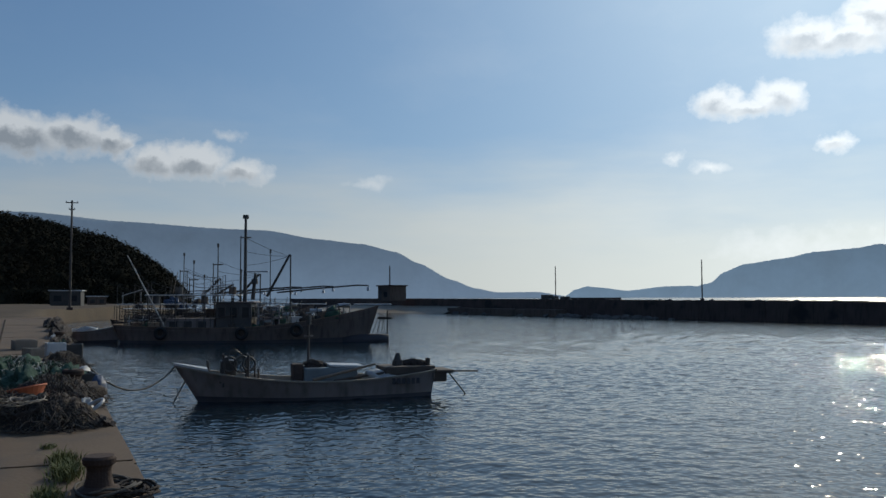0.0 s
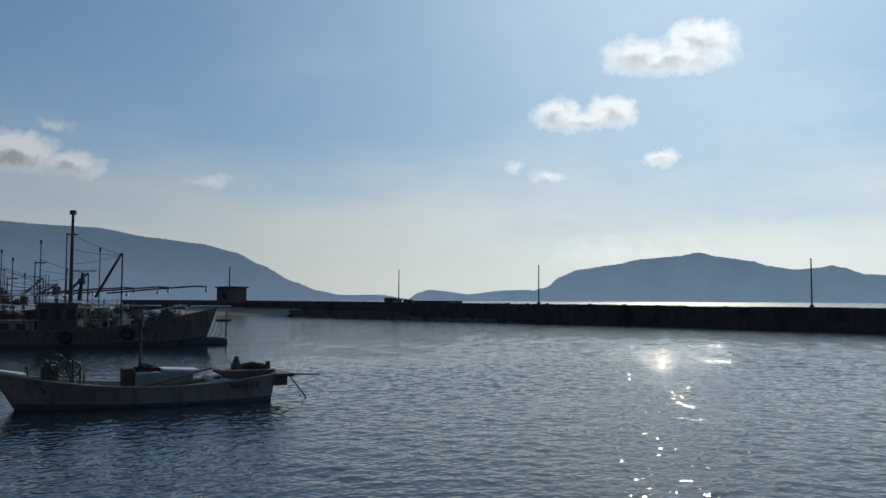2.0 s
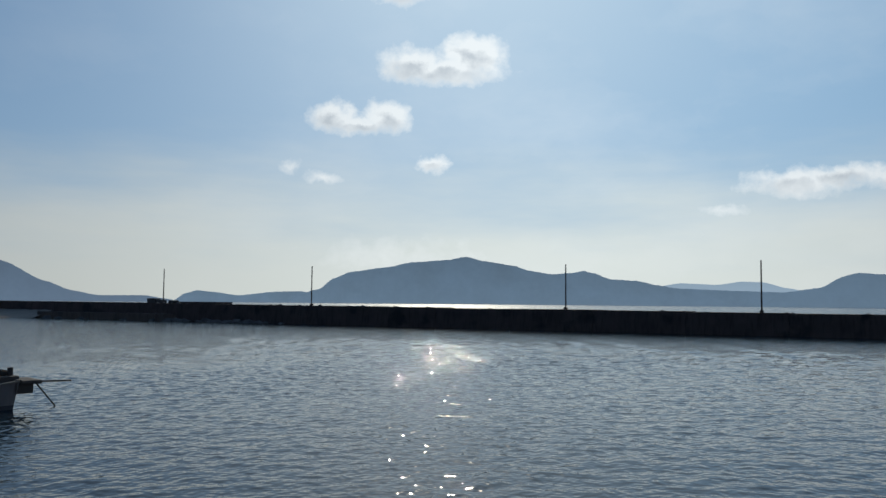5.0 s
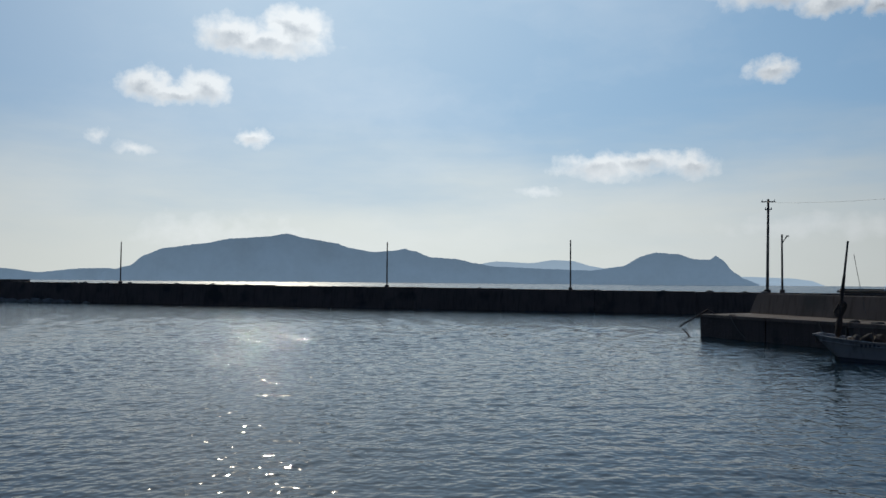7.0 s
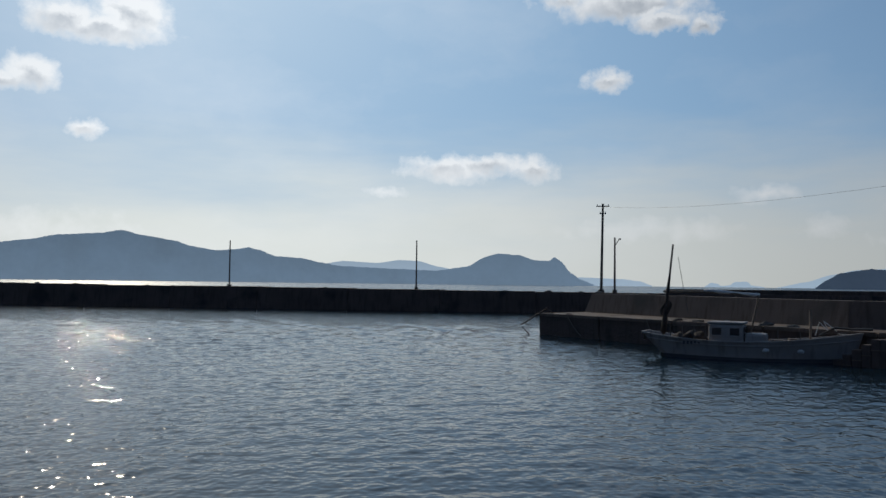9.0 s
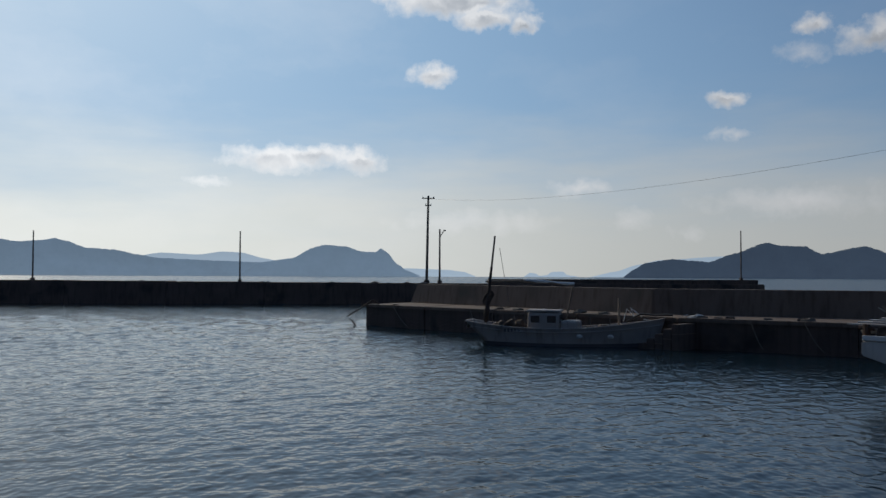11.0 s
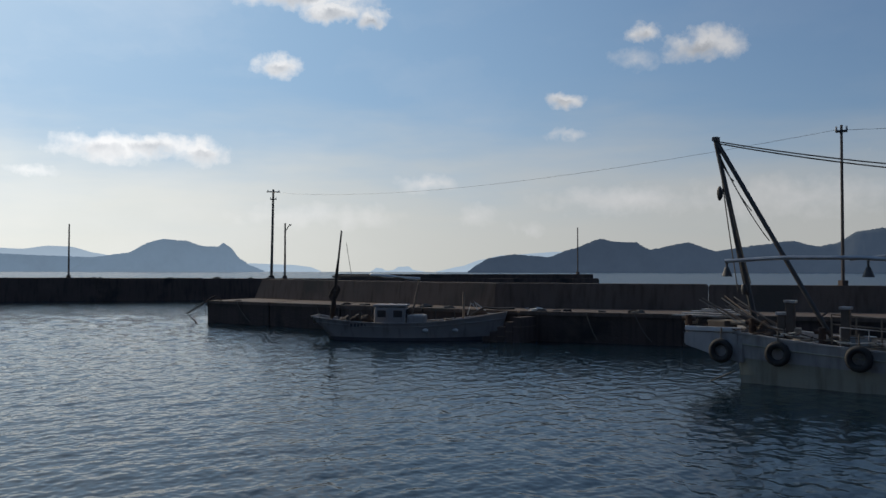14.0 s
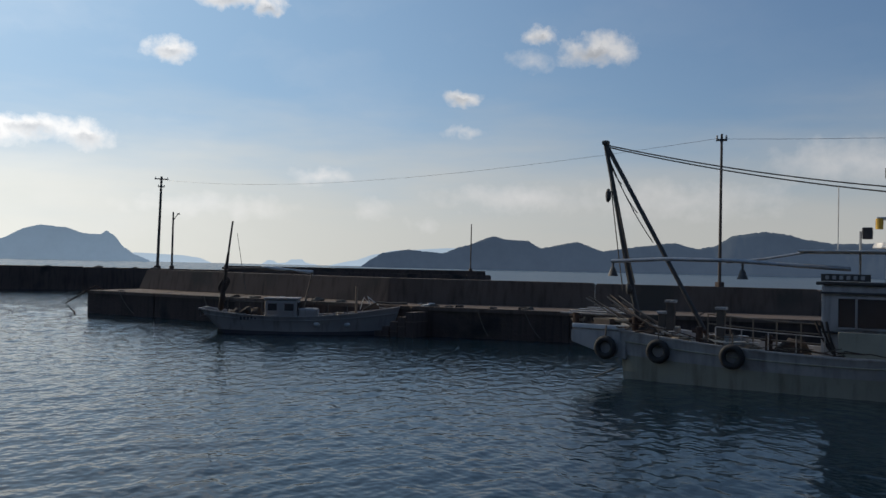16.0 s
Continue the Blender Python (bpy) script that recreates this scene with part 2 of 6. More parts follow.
    nt.links.new(gleam.outputs[0], bsdf.inputs["Specular IOR Level"])
    b = nt.nodes.new("ShaderNodeBump")
    b.inputs["Strength"].default_value, b.inputs["Distance"].default_value = 1.0, WAVE
    chop = nt.nodes.new("ShaderNodeMapRange")
    nt.links.new(out.outputs["Value"], chop.inputs["Value"])
    chop.inputs["From Min"].default_value, chop.inputs["From Max"].default_value = 12.0, 50.0
    chop.inputs["To Min"].default_value, chop.inputs["To Max"].default_value = 0.92, 1.38
    tall = nt.nodes.new("ShaderNodeMath")
    tall.operation = "MULTIPLY"
    nt.links.new(total, tall.inputs[0])
    nt.links.new(chop.outputs[0], tall.inputs[1])
    # calmer in the lee of the inner pier
    calm = nt.nodes.new("ShaderNodeMapRange")
    nt.links.new(apart.outputs[0], calm.inputs["Value"])
    calm.inputs["From Min"].default_value, calm.inputs["From Max"].default_value = -10.0, 6.0
    calm.inputs["To Min"].default_value, calm.inputs["To Max"].default_value = 1.0, 0.6
    still = nt.nodes.new("ShaderNodeMath")
    still.operation = "MULTIPLY"
    nt.links.new(tall.outputs[0], still.inputs[0])
    nt.links.new(calm.outputs[0], still.inputs[1])
    nt.links.new(still.outputs[0], b.inputs["Height"])
    nt.links.new(b.outputs[0], bsdf.inputs["Normal"])
    return mt


WAVE = 0.15
WATER = water_material()
CONCRETE = material("quay_concrete", (0.095, 0.064, 0.039), (0.145, 0.1, 0.063), 1.3, 0.88, bump=0.5, fine=22, relief=0.01, spots=(0.09, 0.073, 0.056))
OLD_CONCRETE = material("stained_concrete", (0.045, 0.031, 0.027), (0.085, 0.06, 0.05), 1.6, 0.92, bump=0.7, fine=9, relief=0.03, spots=(0.025, 0.022, 0.02), streaks=0.8)
WALL_CONCRETE = material("parapet_concrete", (0.09, 0.064, 0.049), (0.138, 0.101, 0.079), 2.2, 0.9, bump=0.5, fine=12, relief=0.015, spots=(0.08, 0.068, 0.055), streaks=0.8)
ROCK = material("rubble_stone", (0.05, 0.047, 0.044), (0.1, 0.095, 0.088), 0.7, 0.9, bump=0.8, fine=6, relief=0.05)
WHITE_HULL = material("weathered_white_hull_paint", (0.26, 0.245, 0.235), (0.4, 0.385, 0.37), 0.7, 0.65, bump=0.1, fine=40, relief=0.004, spots=(0.23, 0.2, 0.175), streaks=0.85)
PIER_HULL = material("dull_grey_white_hull_paint", (0.2, 0.18, 0.168), (0.29, 0.265, 0.25), 0.9, 0.65, bump=0.1, fine=40, relief=0.004, streaks=0.55)
GREY_HULL = material("weathered_grey_hull_paint", (0.16, 0.132, 0.12), (0.25, 0.212, 0.195), 1.2, 0.7, bump=0.1, fine=40, relief=0.004, streaks=0.8)
TRAWLER_HULL = material("dark_weathered_hull_paint", (0.105, 0.08, 0.07), (0.17, 0.135, 0.12), 1.2, 0.7, bump=0.1, fine=40, relief=0.004, streaks=0.8)
GREEN_HULL = material("faded_green_antifouling", (0.23, 0.22, 0.165), (0.34, 0.325, 0.255), 0.8, 0.75, bump=0.3, fine=24, relief=0.006, streaks=0.8)
DARK_HULL = material("dark_bottom_paint", (0.035, 0.035, 0.045), (0.07, 0.065, 0.07), 0.8, 0.7, bump=0.2, fine=24, relief=0.006)
WHITE_PAINT = material("sun_bleached_white_paint", (0.42, 0.42, 0.41), (0.56, 0.56, 0.55), 0.6, 0.45, bump=0.1, fine=40, relief=0.003, streaks=0.35)
BLUE_PAINT = material("pale_blue_paint", (0.13, 0.15, 0.16), (0.2, 0.225, 0.235), 0.5, 0.5, bump=0.1, fine=30, relief=0.003, streaks=0.4)
DECK = material("worn_deck_boards", (0.16, 0.13, 0.1), (0.28, 0.24, 0.19), 0.5, 0.8, bump=0.4, fine=18, relief=0.006)
WOOD = material("old_timber", (0.12, 0.085, 0.06), (0.24, 0.18, 0.13), 0.4, 0.8, bump=0.4, fine=26, relief=0.005)
POLE_WOOD = material("tarred_pole_wood", (0.06, 0.05, 0.042), (0.12, 0.1, 0.085), 0.5, 0.85, bump=0.4, fine=20, relief=0.006)
STEEL = material("dull_galvanised_steel", (0.26, 0.27, 0.28), (0.4, 0.41, 0.42), 0.3, 0.5, metal=0.7, bump=0.1, fine=40, relief=0.002)
DARK_STEEL = material("black_painted_steel", (0.03, 0.03, 0.032), (0.07, 0.066, 0.062), 0.3, 0.55, metal=0.2, bump=0.2, fine=40, relief=0.003)
RUST = material("rusted_cast_iron", (0.03, 0.02, 0.016), (0.075, 0.046, 0.034), 0.12, 0.85, metal=0.2, bump=0.7, fine=45, relief=0.006)
RUBBER = material("black_rubber", (0.012, 0.012, 0.013), (0.03, 0.029, 0.028), 0.2, 0.75, bump=0.3, fine=30, relief=0.004)
ROPE = material("grey_rope", (0.05, 0.044, 0.037), (0.12, 0.105, 0.085), 0.1, 0.9, bump=0.6, fine=60, relief=0.004)
PALE_ROPE = material("pale_rope", (0.42, 0.4, 0.36), (0.6, 0.58, 0.53), 0.1, 0.9, bump=0.6, fine=60, relief=0.004)
GREEN_NET = material("green_fishing_net", (0.018, 0.045, 0.03), (0.045, 0.09, 0.06), 0.12, 0.95, bump=1.0, fine=40, relief=0.02)
DARK_NET = material("dark_fishing_net", (0.018, 0.014, 0.012), (0.056, 0.042, 0.034), 0.15, 0.95, bump=1.0, fine=35, relief=0.03)
ORANGE = material("faded_orange_plastic", (0.42, 0.1, 0.04), (0.55, 0.16, 0.07), 0.2, 0.5, bump=0.2, fine=30, relief=0.003)
WHITE_PLASTIC = material("grubby_white_plastic", (0.28, 0.28, 0.27), (0.42, 0.42, 0.41), 0.2, 0.5, bump=0.2, fine=40, relief=0.002)
BLUE_TARP = material("dark_blue_tarpaulin", (0.02, 0.035, 0.07), (0.05, 0.075, 0.13), 0.3, 0.6, bump=0.5, fine=14, relief=0.02)
YELLOW = material("yellow_paint", (0.6, 0.34, 0.04), (0.75, 0.45, 0.07), 0.2, 0.5, bump=0.1)
GLASS = material("dark_window_glass", (0.02, 0.025, 0.03), (0.04, 0.045, 0.05), 0.6, 0.08, bump=0.0)
HOUSE_DARK = material("dark_varnished_house", (0.05, 0.045, 0.042), (0.1, 0.09, 0.085), 0.5, 0.6, bump=0.2, fine=30, relief=0.004, streaks=0.4)
GRASS = material("dry_grass", (0.045, 0.03, 0.017), (0.085, 0.058, 0.032), 2.5, 0.95, bump=1.0, fine=3, relief=0.1)
DARK_WOOD = material("dark_stained_wood", (0.05, 0.04, 0.032), (0.1, 0.08, 0.065), 0.3, 0.8, bump=0.4, fine=35, relief=0.004)
WEED = material("weed_leaves", (0.07, 0.085, 0.022), (0.15, 0.15, 0.05), 0.1, 0.8, bump=0.2)
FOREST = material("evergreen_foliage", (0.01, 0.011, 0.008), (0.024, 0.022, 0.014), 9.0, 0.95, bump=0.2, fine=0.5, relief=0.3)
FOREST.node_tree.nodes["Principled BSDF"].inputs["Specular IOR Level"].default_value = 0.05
# Far slopes glow faintly: bluish haze is put into each material, more with distance.
FAR_WOODS = material("far_wooded_slope", (0.02, 0.03, 0.04), (0.22, 0.26, 0.27), 150.0, 1.0, bump=0.0, fine=0.02, haze_glow=(0.102, 0.142, 0.19))
PALE_WOODS = material("haze_paled_wooded_slope", (0.1, 0.12, 0.14), (0.14, 0.16, 0.18), 300.0, 1.0, bump=0.0, fine=0.02, haze_glow=(0.27, 0.34, 0.41))
RANGE_WOODS = material("wooded_range_slope", (0.02, 0.03, 0.036), (0.14, 0.16, 0.165), 150.0, 1.0, bump=0.0, fine=0.02, haze_glow=(0.1, 0.134, 0.185))
MID_WOODS = material("nearer_wooded_slope", (0.02, 0.026, 0.03), (0.07, 0.08, 0.08), 60.0, 1.0, bump=0.0, fine=0.03, haze_glow=(0.028, 0.041, 0.064))


# ---- building helpers ----
def link_mesh(name, bm, mat):
    me = bpy.data.meshes.new(name)
    bmesh.ops.recalc_face_normals(bm, faces=bm.faces[:])
    bm.to_mesh(me)
    bm.free()
    me.materials.append(mat)
    return new(name, me)


def part(name, bm, mat, parent, label="", smooth=False):
    ob = link_mesh(name, bm, mat)
    if smooth:
        for p in ob.data.polygons:
            p.use_smooth = True
    if parent is not None:
        ob.parent = parent
    if label:
        ob["label"] = label
    return ob


def thing(name, label, category, m=None, group="", kind=""):
    ob = new(name)
    ob.empty_display_size = 0.2
    if m is not None:
        ob.matrix_world = m
    return tagged(ob, label, category, group, kind)


def solo(name, bm, mat, label, category, m=None, group="", kind="", smooth=False):
    ob = link_mesh(name, bm, mat)
    if smooth:
        for p in ob.data.polygons:
            p.use_smooth = True
    if m is not None:
        ob.matrix_world = m
    return tagged(ob, label, category, group, kind)


def box(bm, c, s, rz=0.0, bevel=0.0, m=None):
    mt = pose(*c, 0, 0, rz) @ Matrix.Diagonal((*s, 1))
    if m is not None:
        mt = m @ mt
    r = bmesh.ops.create_cube(bm, size=1.0, matrix=mt)
    if bevel:
        edges = list({e for v in r["verts"] for e in v.link_edges})
        bmesh.ops.bevel(bm, geom=edges, offset=bevel, segments=2, affect="EDGES", profile=0.6)
    return bm


def rod(bm, a, b, r0, r1=None, n=8):
    a, b = Vector(a), Vector(b)
    d = b - a
    m = Matrix.Translation((a + b) / 2) @ d.to_track_quat("Z", "Y").to_matrix().to_4x4()
    bmesh.ops.create_cone(bm, cap_ends=True, segments=n, radius1=r0, radius2=r0 if r1 is None else r1, depth=d.length, matrix=m)
    return bm


def tube(bm, pts, r, n=6):
    """A round bar or rope through the points."""
    pts = [Vector(p) for p in pts]
    rings = []
    side = Vector((0, 0, 1))
    for i, p in enumerate(pts):
        d = (pts[min(i + 1, len(pts) - 1)] - pts[max(i - 1, 0)]).normalized()
        u = d.cross(side)
        if u.length < 0.05:
            u = d.cross(Vector((1, 0, 0)))
        u.normalize()
        w = u.cross(d)
        rr = r(i / (len(pts) - 1)) if callable(r) else r
        rings.append([bm.verts.new(p + (u * math.cos(2 * math.pi * k / n) + w * math.sin(2 * math.pi * k / n)) * rr) for k in range(n)])
    for a, b in zip(rings, rings[1:]):
        for k in range(n):
            bm.faces.new((a[k], a[(k + 1) % n], b[(k + 1) % n], b[k]))
    bm.faces.new(rings[0])
    bm.faces.new(rings[-1][::-1])
    return bm


def sag(a, b, drop, n=14):
    a, b = Vector(a), Vector(b)
    return [a.lerp(b, i / n) - Vector((0, 0, 4 * drop * (i / n) * (1 - i / n))) for i in range(n + 1)]


def ring(bm, m, big, small, n=20, k=8):
    vs = [[bm.verts.new(m @ Vector(((big + small * math.cos(2 * math.pi * j / k)) * math.cos(2 * math.pi * i / n),
                                    (big + small * math.cos(2 * math.pi * j / k)) * math.sin(2 * math.pi * i / n),
                                    small * math.sin(2 * math.pi * j / k)))) for j in range(k)] for i in range(n)]
    for i in range(n):
        for j in range(k):
            bm.faces.new((vs[i][j], vs[(i + 1) % n][j], vs[(i + 1) % n][(j + 1) % k], vs[i][(j + 1) % k]))
    return bm


def lump(bm, c, s, seed, detail=3, rough=0.35, freq=1.6, flat=True):
    """An uneven heap."""
    r = bmesh.ops.create_icosphere(bm, subdivisions=detail, radius=1.0)
    for v in r["verts"]:
        p = v.co.copy()
        k = 1 + rough * noise.noise(p * freq + Vector((seed * 7.3, seed * 1.7, 0))) + 0.5 * rough * noise.noise(p * freq * 3.1 + Vector((0, seed * 3.1, 5)))
        q = Vector((p.x * s[0], p.y * s[1], p.z * s[2])) * k
        if flat and q.z < 0:
            q.z *= 0.05
        v.co = Vector(c) + q
    return bm


def sheet(name, rows, mat, parent=None, smooth=True):
    """A grid of places as a mesh."""
    bm = bmesh.new()
    vs = [[bm.verts.new(p) for p in r] for r in rows]
    for a, b in zip(vs, vs[1:]):
        for i in range(len(a) - 1):
            bm.faces.new((a[i], a[i + 1], b[i + 1], b[i]))
    return part(name, bm, mat, parent, smooth=smooth)


def prism(bm, plan, z0, z1):
    """A block on a plan; heights are numbers or functions of (x, y)."""
    f0 = z0 if callable(z0) else (lambda x, y: z0)
    f1 = z1 if callable(z1) else (lambda x, y: z1)
    lo = [bm.verts.new((x, y, f0(x, y))) for x, y in plan]
    hi = [bm.verts.new((x, y, f1(x, y))) for x, y in plan]
    bm.faces.new(lo[::-1])
    bm.faces.new(hi)
    n = len(plan)
    for i in range(n):
        bm.faces.new((lo[i], lo[(i + 1) % n], hi[(i + 1) % n], hi[i]))
    return bm


# ---- water, ground, distance ----
def graded(lo, hi, fine, end_lo, end_hi, grow_lo, grow_hi):
    """Grid lines: fine between lo and hi, ever wider outside."""
    mid = list(np.arange(lo, hi, fine))
    up, step, v = [], fine, hi
    while v < end_hi:
        up.append(v)
        step *= grow_hi
        v += step
    down, step, v = [], fine, lo
    while v > end_lo:
        step *= grow_lo
        v -= step
        down.append(v)
    return np.array(down[::-1] + mid + up)


def water_sheet():
    """One sheet of water with wind ripples of half a metre to three metres running across the harbour."""
    gx, gy = graded(-30.0, 19.0, 0.105, -4900, 4900, 1.02, 1.04), graded(0.0, 32.0, 0.1, -4900, 4900, 1.1, 1.02)
    dx, dy = np.gradient(gx), np.gradient(gy)
    X, Y = np.meshgrid(gx, gy)
    space = np.maximum(*np.meshgrid(dx, dy))
    Z = np.zeros_like(X)
    rs = np.random.RandomState(4)
    count = 72
    open_water = np.clip((0.969 * Y - 0.247 * X - 28.0) / 22.0, 0, 1)
    patch = 0.85 + 0.3 * np.sin(X * 0.11 + Y * 0.06) * np.sin(Y * 0.09 - X * 0.04 + 1.3)
    for k in range(count):
        length = 0.3 * (1.9 / 0.3) ** ((k + rs.rand()) / count)
        a = radians(128.0) + rs.randn() * radians(58.0)
        wave = 2 * math.pi / length
        steep = RIPPLE * math.sqrt(2.0 / count) * (1.5 if length < 0.5 else 1.0 if length < 0.75 else 0.32 + 1.06 * open_water)
        keep = np.clip((length / space - 2.0) / 1.5, 0, 1)
        Z += keep * steep / wave * np.sin(wave * (X * math.cos(a) + Y * math.sin(a)) + rs.rand() * 6.283)
    lee = np.clip((X + 8.0) / 16.0, 0, 1) * np.clip((Y - 3.0) / 6.0, 0, 1)
    Z *= patch * (1.0 - 0.35 * lee)
    ny, nx = X.shape
    verts = np.stack([X, Y, Z], -1).reshape(-1, 3)
    idx = np.arange(nx * ny).reshape(ny, nx)
    faces = np.stack([idx[:-1, :-1], idx[:-1, 1:], idx[1:, 1:], idx[1:, :-1]], -1).reshape(-1, 4)
    me = bpy.data.meshes.new("water")
    me.vertices.add(len(verts))
    me.vertices.foreach_set("co", verts.ravel().astype(np.float32))
    me.loops.add(faces.size)
    me.loops.foreach_set("vertex_index", faces.ravel().astype(np.int32))
    me.polygons.add(len(faces))
    me.polygons.foreach_set("loop_start", np.arange(0, faces.size, 4, dtype=np.int32))
    me.update(calc_edges=True)
    me.polygons.foreach_set("use_smooth", np.ones(len(faces), dtype=bool))
    me.materials.append(WATER)
    tagged(new("water", me), "dark blue rippled harbour and sea water", "water", kind="structure")


RIPPLE = 0.11
water_sheet()


def at_bearing(bearing, d, z=0.0):
    a = radians(bearing)
    return Vector((math.sin(a) * d, math.cos(a) * d, z))


def ridge(name, knots, d, depth, mat, label, rough=0.03, seed=0, step=0.1):
    """A range of hills along an arc: knots of bearing and height angle, smoothed, with spurs and a ragged tree line."""
    rows = []
    b = knots[0][0]
    cols = []
    while b <= knots[-1][0]:
        for (b0, e0), (b1, e1) in zip(knots, knots[1:]):
            if b0 <= b <= b1:
                u = (b - b0) / (b1 - b0)
                u = u * u * (3 - 2 * u) * 0.5 + u * 0.5
                cols.append((b, e0 + (e1 - e0) * u))
                break
        b += step
    rings = 9
    for j in range(rings + 3):
        s = j / rings
        row = []
        for bb, e in cols:
            top = d * math.tan(radians(max(e, 0.0))) + 2.8
            spur = noise.noise(Vector((bb * 0.55 + seed, s * 1.2, seed)))
            fine = noise.noise(Vector((bb * 4.2, seed, s * 3))) * 0.6 + noise.noise(Vector((bb * 11.0, seed, s * 7))) * 0.4
            if s <= 1:
                z = top * (s ** 0.9) * (1 + 0.22 * spur * (1 - s) * 4 * s)
                z += d * math.tan(radians(rough)) * fine * (1.0 if s > 0.05 else 0)
                r = d - top * 0.55 * (1 - s) + top * 0.08 * spur * (1 - s)
            else:
                z = top * (1 - (s - 1) * 2.5)
                r = d + depth * (s - 1) * 2
            row.append(at_bearing(bb, r, z if j else -3.0))
        rows.append(row)
    ob = sheet(name, rows, mat)
    return tagged(ob, label, "mountain", kind="structure")


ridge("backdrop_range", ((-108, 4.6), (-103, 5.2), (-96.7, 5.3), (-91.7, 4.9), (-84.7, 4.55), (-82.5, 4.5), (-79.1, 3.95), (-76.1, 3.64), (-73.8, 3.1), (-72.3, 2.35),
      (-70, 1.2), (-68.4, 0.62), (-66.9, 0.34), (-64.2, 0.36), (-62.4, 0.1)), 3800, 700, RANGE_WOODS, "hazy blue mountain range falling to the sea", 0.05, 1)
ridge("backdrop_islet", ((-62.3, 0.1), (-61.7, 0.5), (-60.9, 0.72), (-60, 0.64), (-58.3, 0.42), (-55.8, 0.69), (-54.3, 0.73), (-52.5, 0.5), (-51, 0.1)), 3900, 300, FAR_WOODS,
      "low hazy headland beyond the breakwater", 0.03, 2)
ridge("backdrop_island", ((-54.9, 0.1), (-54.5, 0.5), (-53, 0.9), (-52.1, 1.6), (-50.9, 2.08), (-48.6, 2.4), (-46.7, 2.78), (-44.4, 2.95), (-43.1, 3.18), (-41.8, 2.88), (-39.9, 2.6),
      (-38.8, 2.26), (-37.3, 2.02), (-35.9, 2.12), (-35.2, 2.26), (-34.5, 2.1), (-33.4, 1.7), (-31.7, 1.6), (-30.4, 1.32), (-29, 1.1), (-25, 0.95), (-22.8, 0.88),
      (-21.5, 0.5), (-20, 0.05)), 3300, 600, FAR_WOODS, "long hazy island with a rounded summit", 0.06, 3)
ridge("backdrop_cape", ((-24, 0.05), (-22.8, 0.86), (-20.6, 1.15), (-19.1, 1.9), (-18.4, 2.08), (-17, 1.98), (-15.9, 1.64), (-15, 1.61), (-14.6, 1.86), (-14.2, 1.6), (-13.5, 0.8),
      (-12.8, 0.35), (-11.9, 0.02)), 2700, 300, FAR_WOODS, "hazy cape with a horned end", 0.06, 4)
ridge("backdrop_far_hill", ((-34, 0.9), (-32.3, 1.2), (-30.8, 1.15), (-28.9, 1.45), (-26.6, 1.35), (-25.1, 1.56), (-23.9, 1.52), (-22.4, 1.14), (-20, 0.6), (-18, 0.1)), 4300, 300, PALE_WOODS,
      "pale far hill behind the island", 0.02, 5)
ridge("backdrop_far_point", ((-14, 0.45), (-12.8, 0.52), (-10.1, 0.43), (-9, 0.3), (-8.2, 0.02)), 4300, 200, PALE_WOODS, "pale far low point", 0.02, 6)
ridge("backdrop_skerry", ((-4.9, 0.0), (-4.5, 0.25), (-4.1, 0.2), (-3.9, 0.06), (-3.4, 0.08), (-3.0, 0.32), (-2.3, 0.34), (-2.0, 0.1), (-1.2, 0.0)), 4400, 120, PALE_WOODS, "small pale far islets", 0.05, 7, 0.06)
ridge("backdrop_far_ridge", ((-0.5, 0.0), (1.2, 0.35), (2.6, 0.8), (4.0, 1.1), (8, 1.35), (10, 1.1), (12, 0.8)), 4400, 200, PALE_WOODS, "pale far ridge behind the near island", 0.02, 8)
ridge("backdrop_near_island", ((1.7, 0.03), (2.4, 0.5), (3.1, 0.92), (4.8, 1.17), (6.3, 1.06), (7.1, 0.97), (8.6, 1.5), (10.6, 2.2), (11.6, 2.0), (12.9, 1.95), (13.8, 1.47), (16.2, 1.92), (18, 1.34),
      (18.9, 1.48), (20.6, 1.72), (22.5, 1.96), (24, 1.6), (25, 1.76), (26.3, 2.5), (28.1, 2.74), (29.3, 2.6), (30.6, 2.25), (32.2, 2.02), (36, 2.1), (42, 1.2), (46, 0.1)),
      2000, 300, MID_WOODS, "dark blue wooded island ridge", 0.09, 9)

# ---- quay ----
EDGE = lambda x: 0.84 + 0.1 * x          # seaward edge of the quay
QUAY_TOP = 1.2
quay = thing("quay", "weathered concrete quay with a worn edge", "quay", kind="structure")
x = 27.0
i = 0
while x > -76:
    x1 = x - 6.0
    bm = bmesh.new()
    g = 0.003
    prism(bm, [(x1 + g, EDGE(x1)), (x1 + g, EDGE(x1) - 14), (x - g, EDGE(x) - 14), (x - g, EDGE(x))], -3.0, QUAY_TOP + 0.006 * math.sin(i * 2.3))
    bmesh.ops.bevel(bm, geom=[e for e in bm.edges if abs(e.verts[0].co.z - e.verts[1].co.z) < 0.1 and e.verts[0].co.z > 0 and abs(e.verts[0].co.x - e.verts[1].co.x) > 1], offset=0.035, segments=2, affect="EDGES")
    part("slab", bm, CONCRETE, quay)
    x = x1
    i += 1

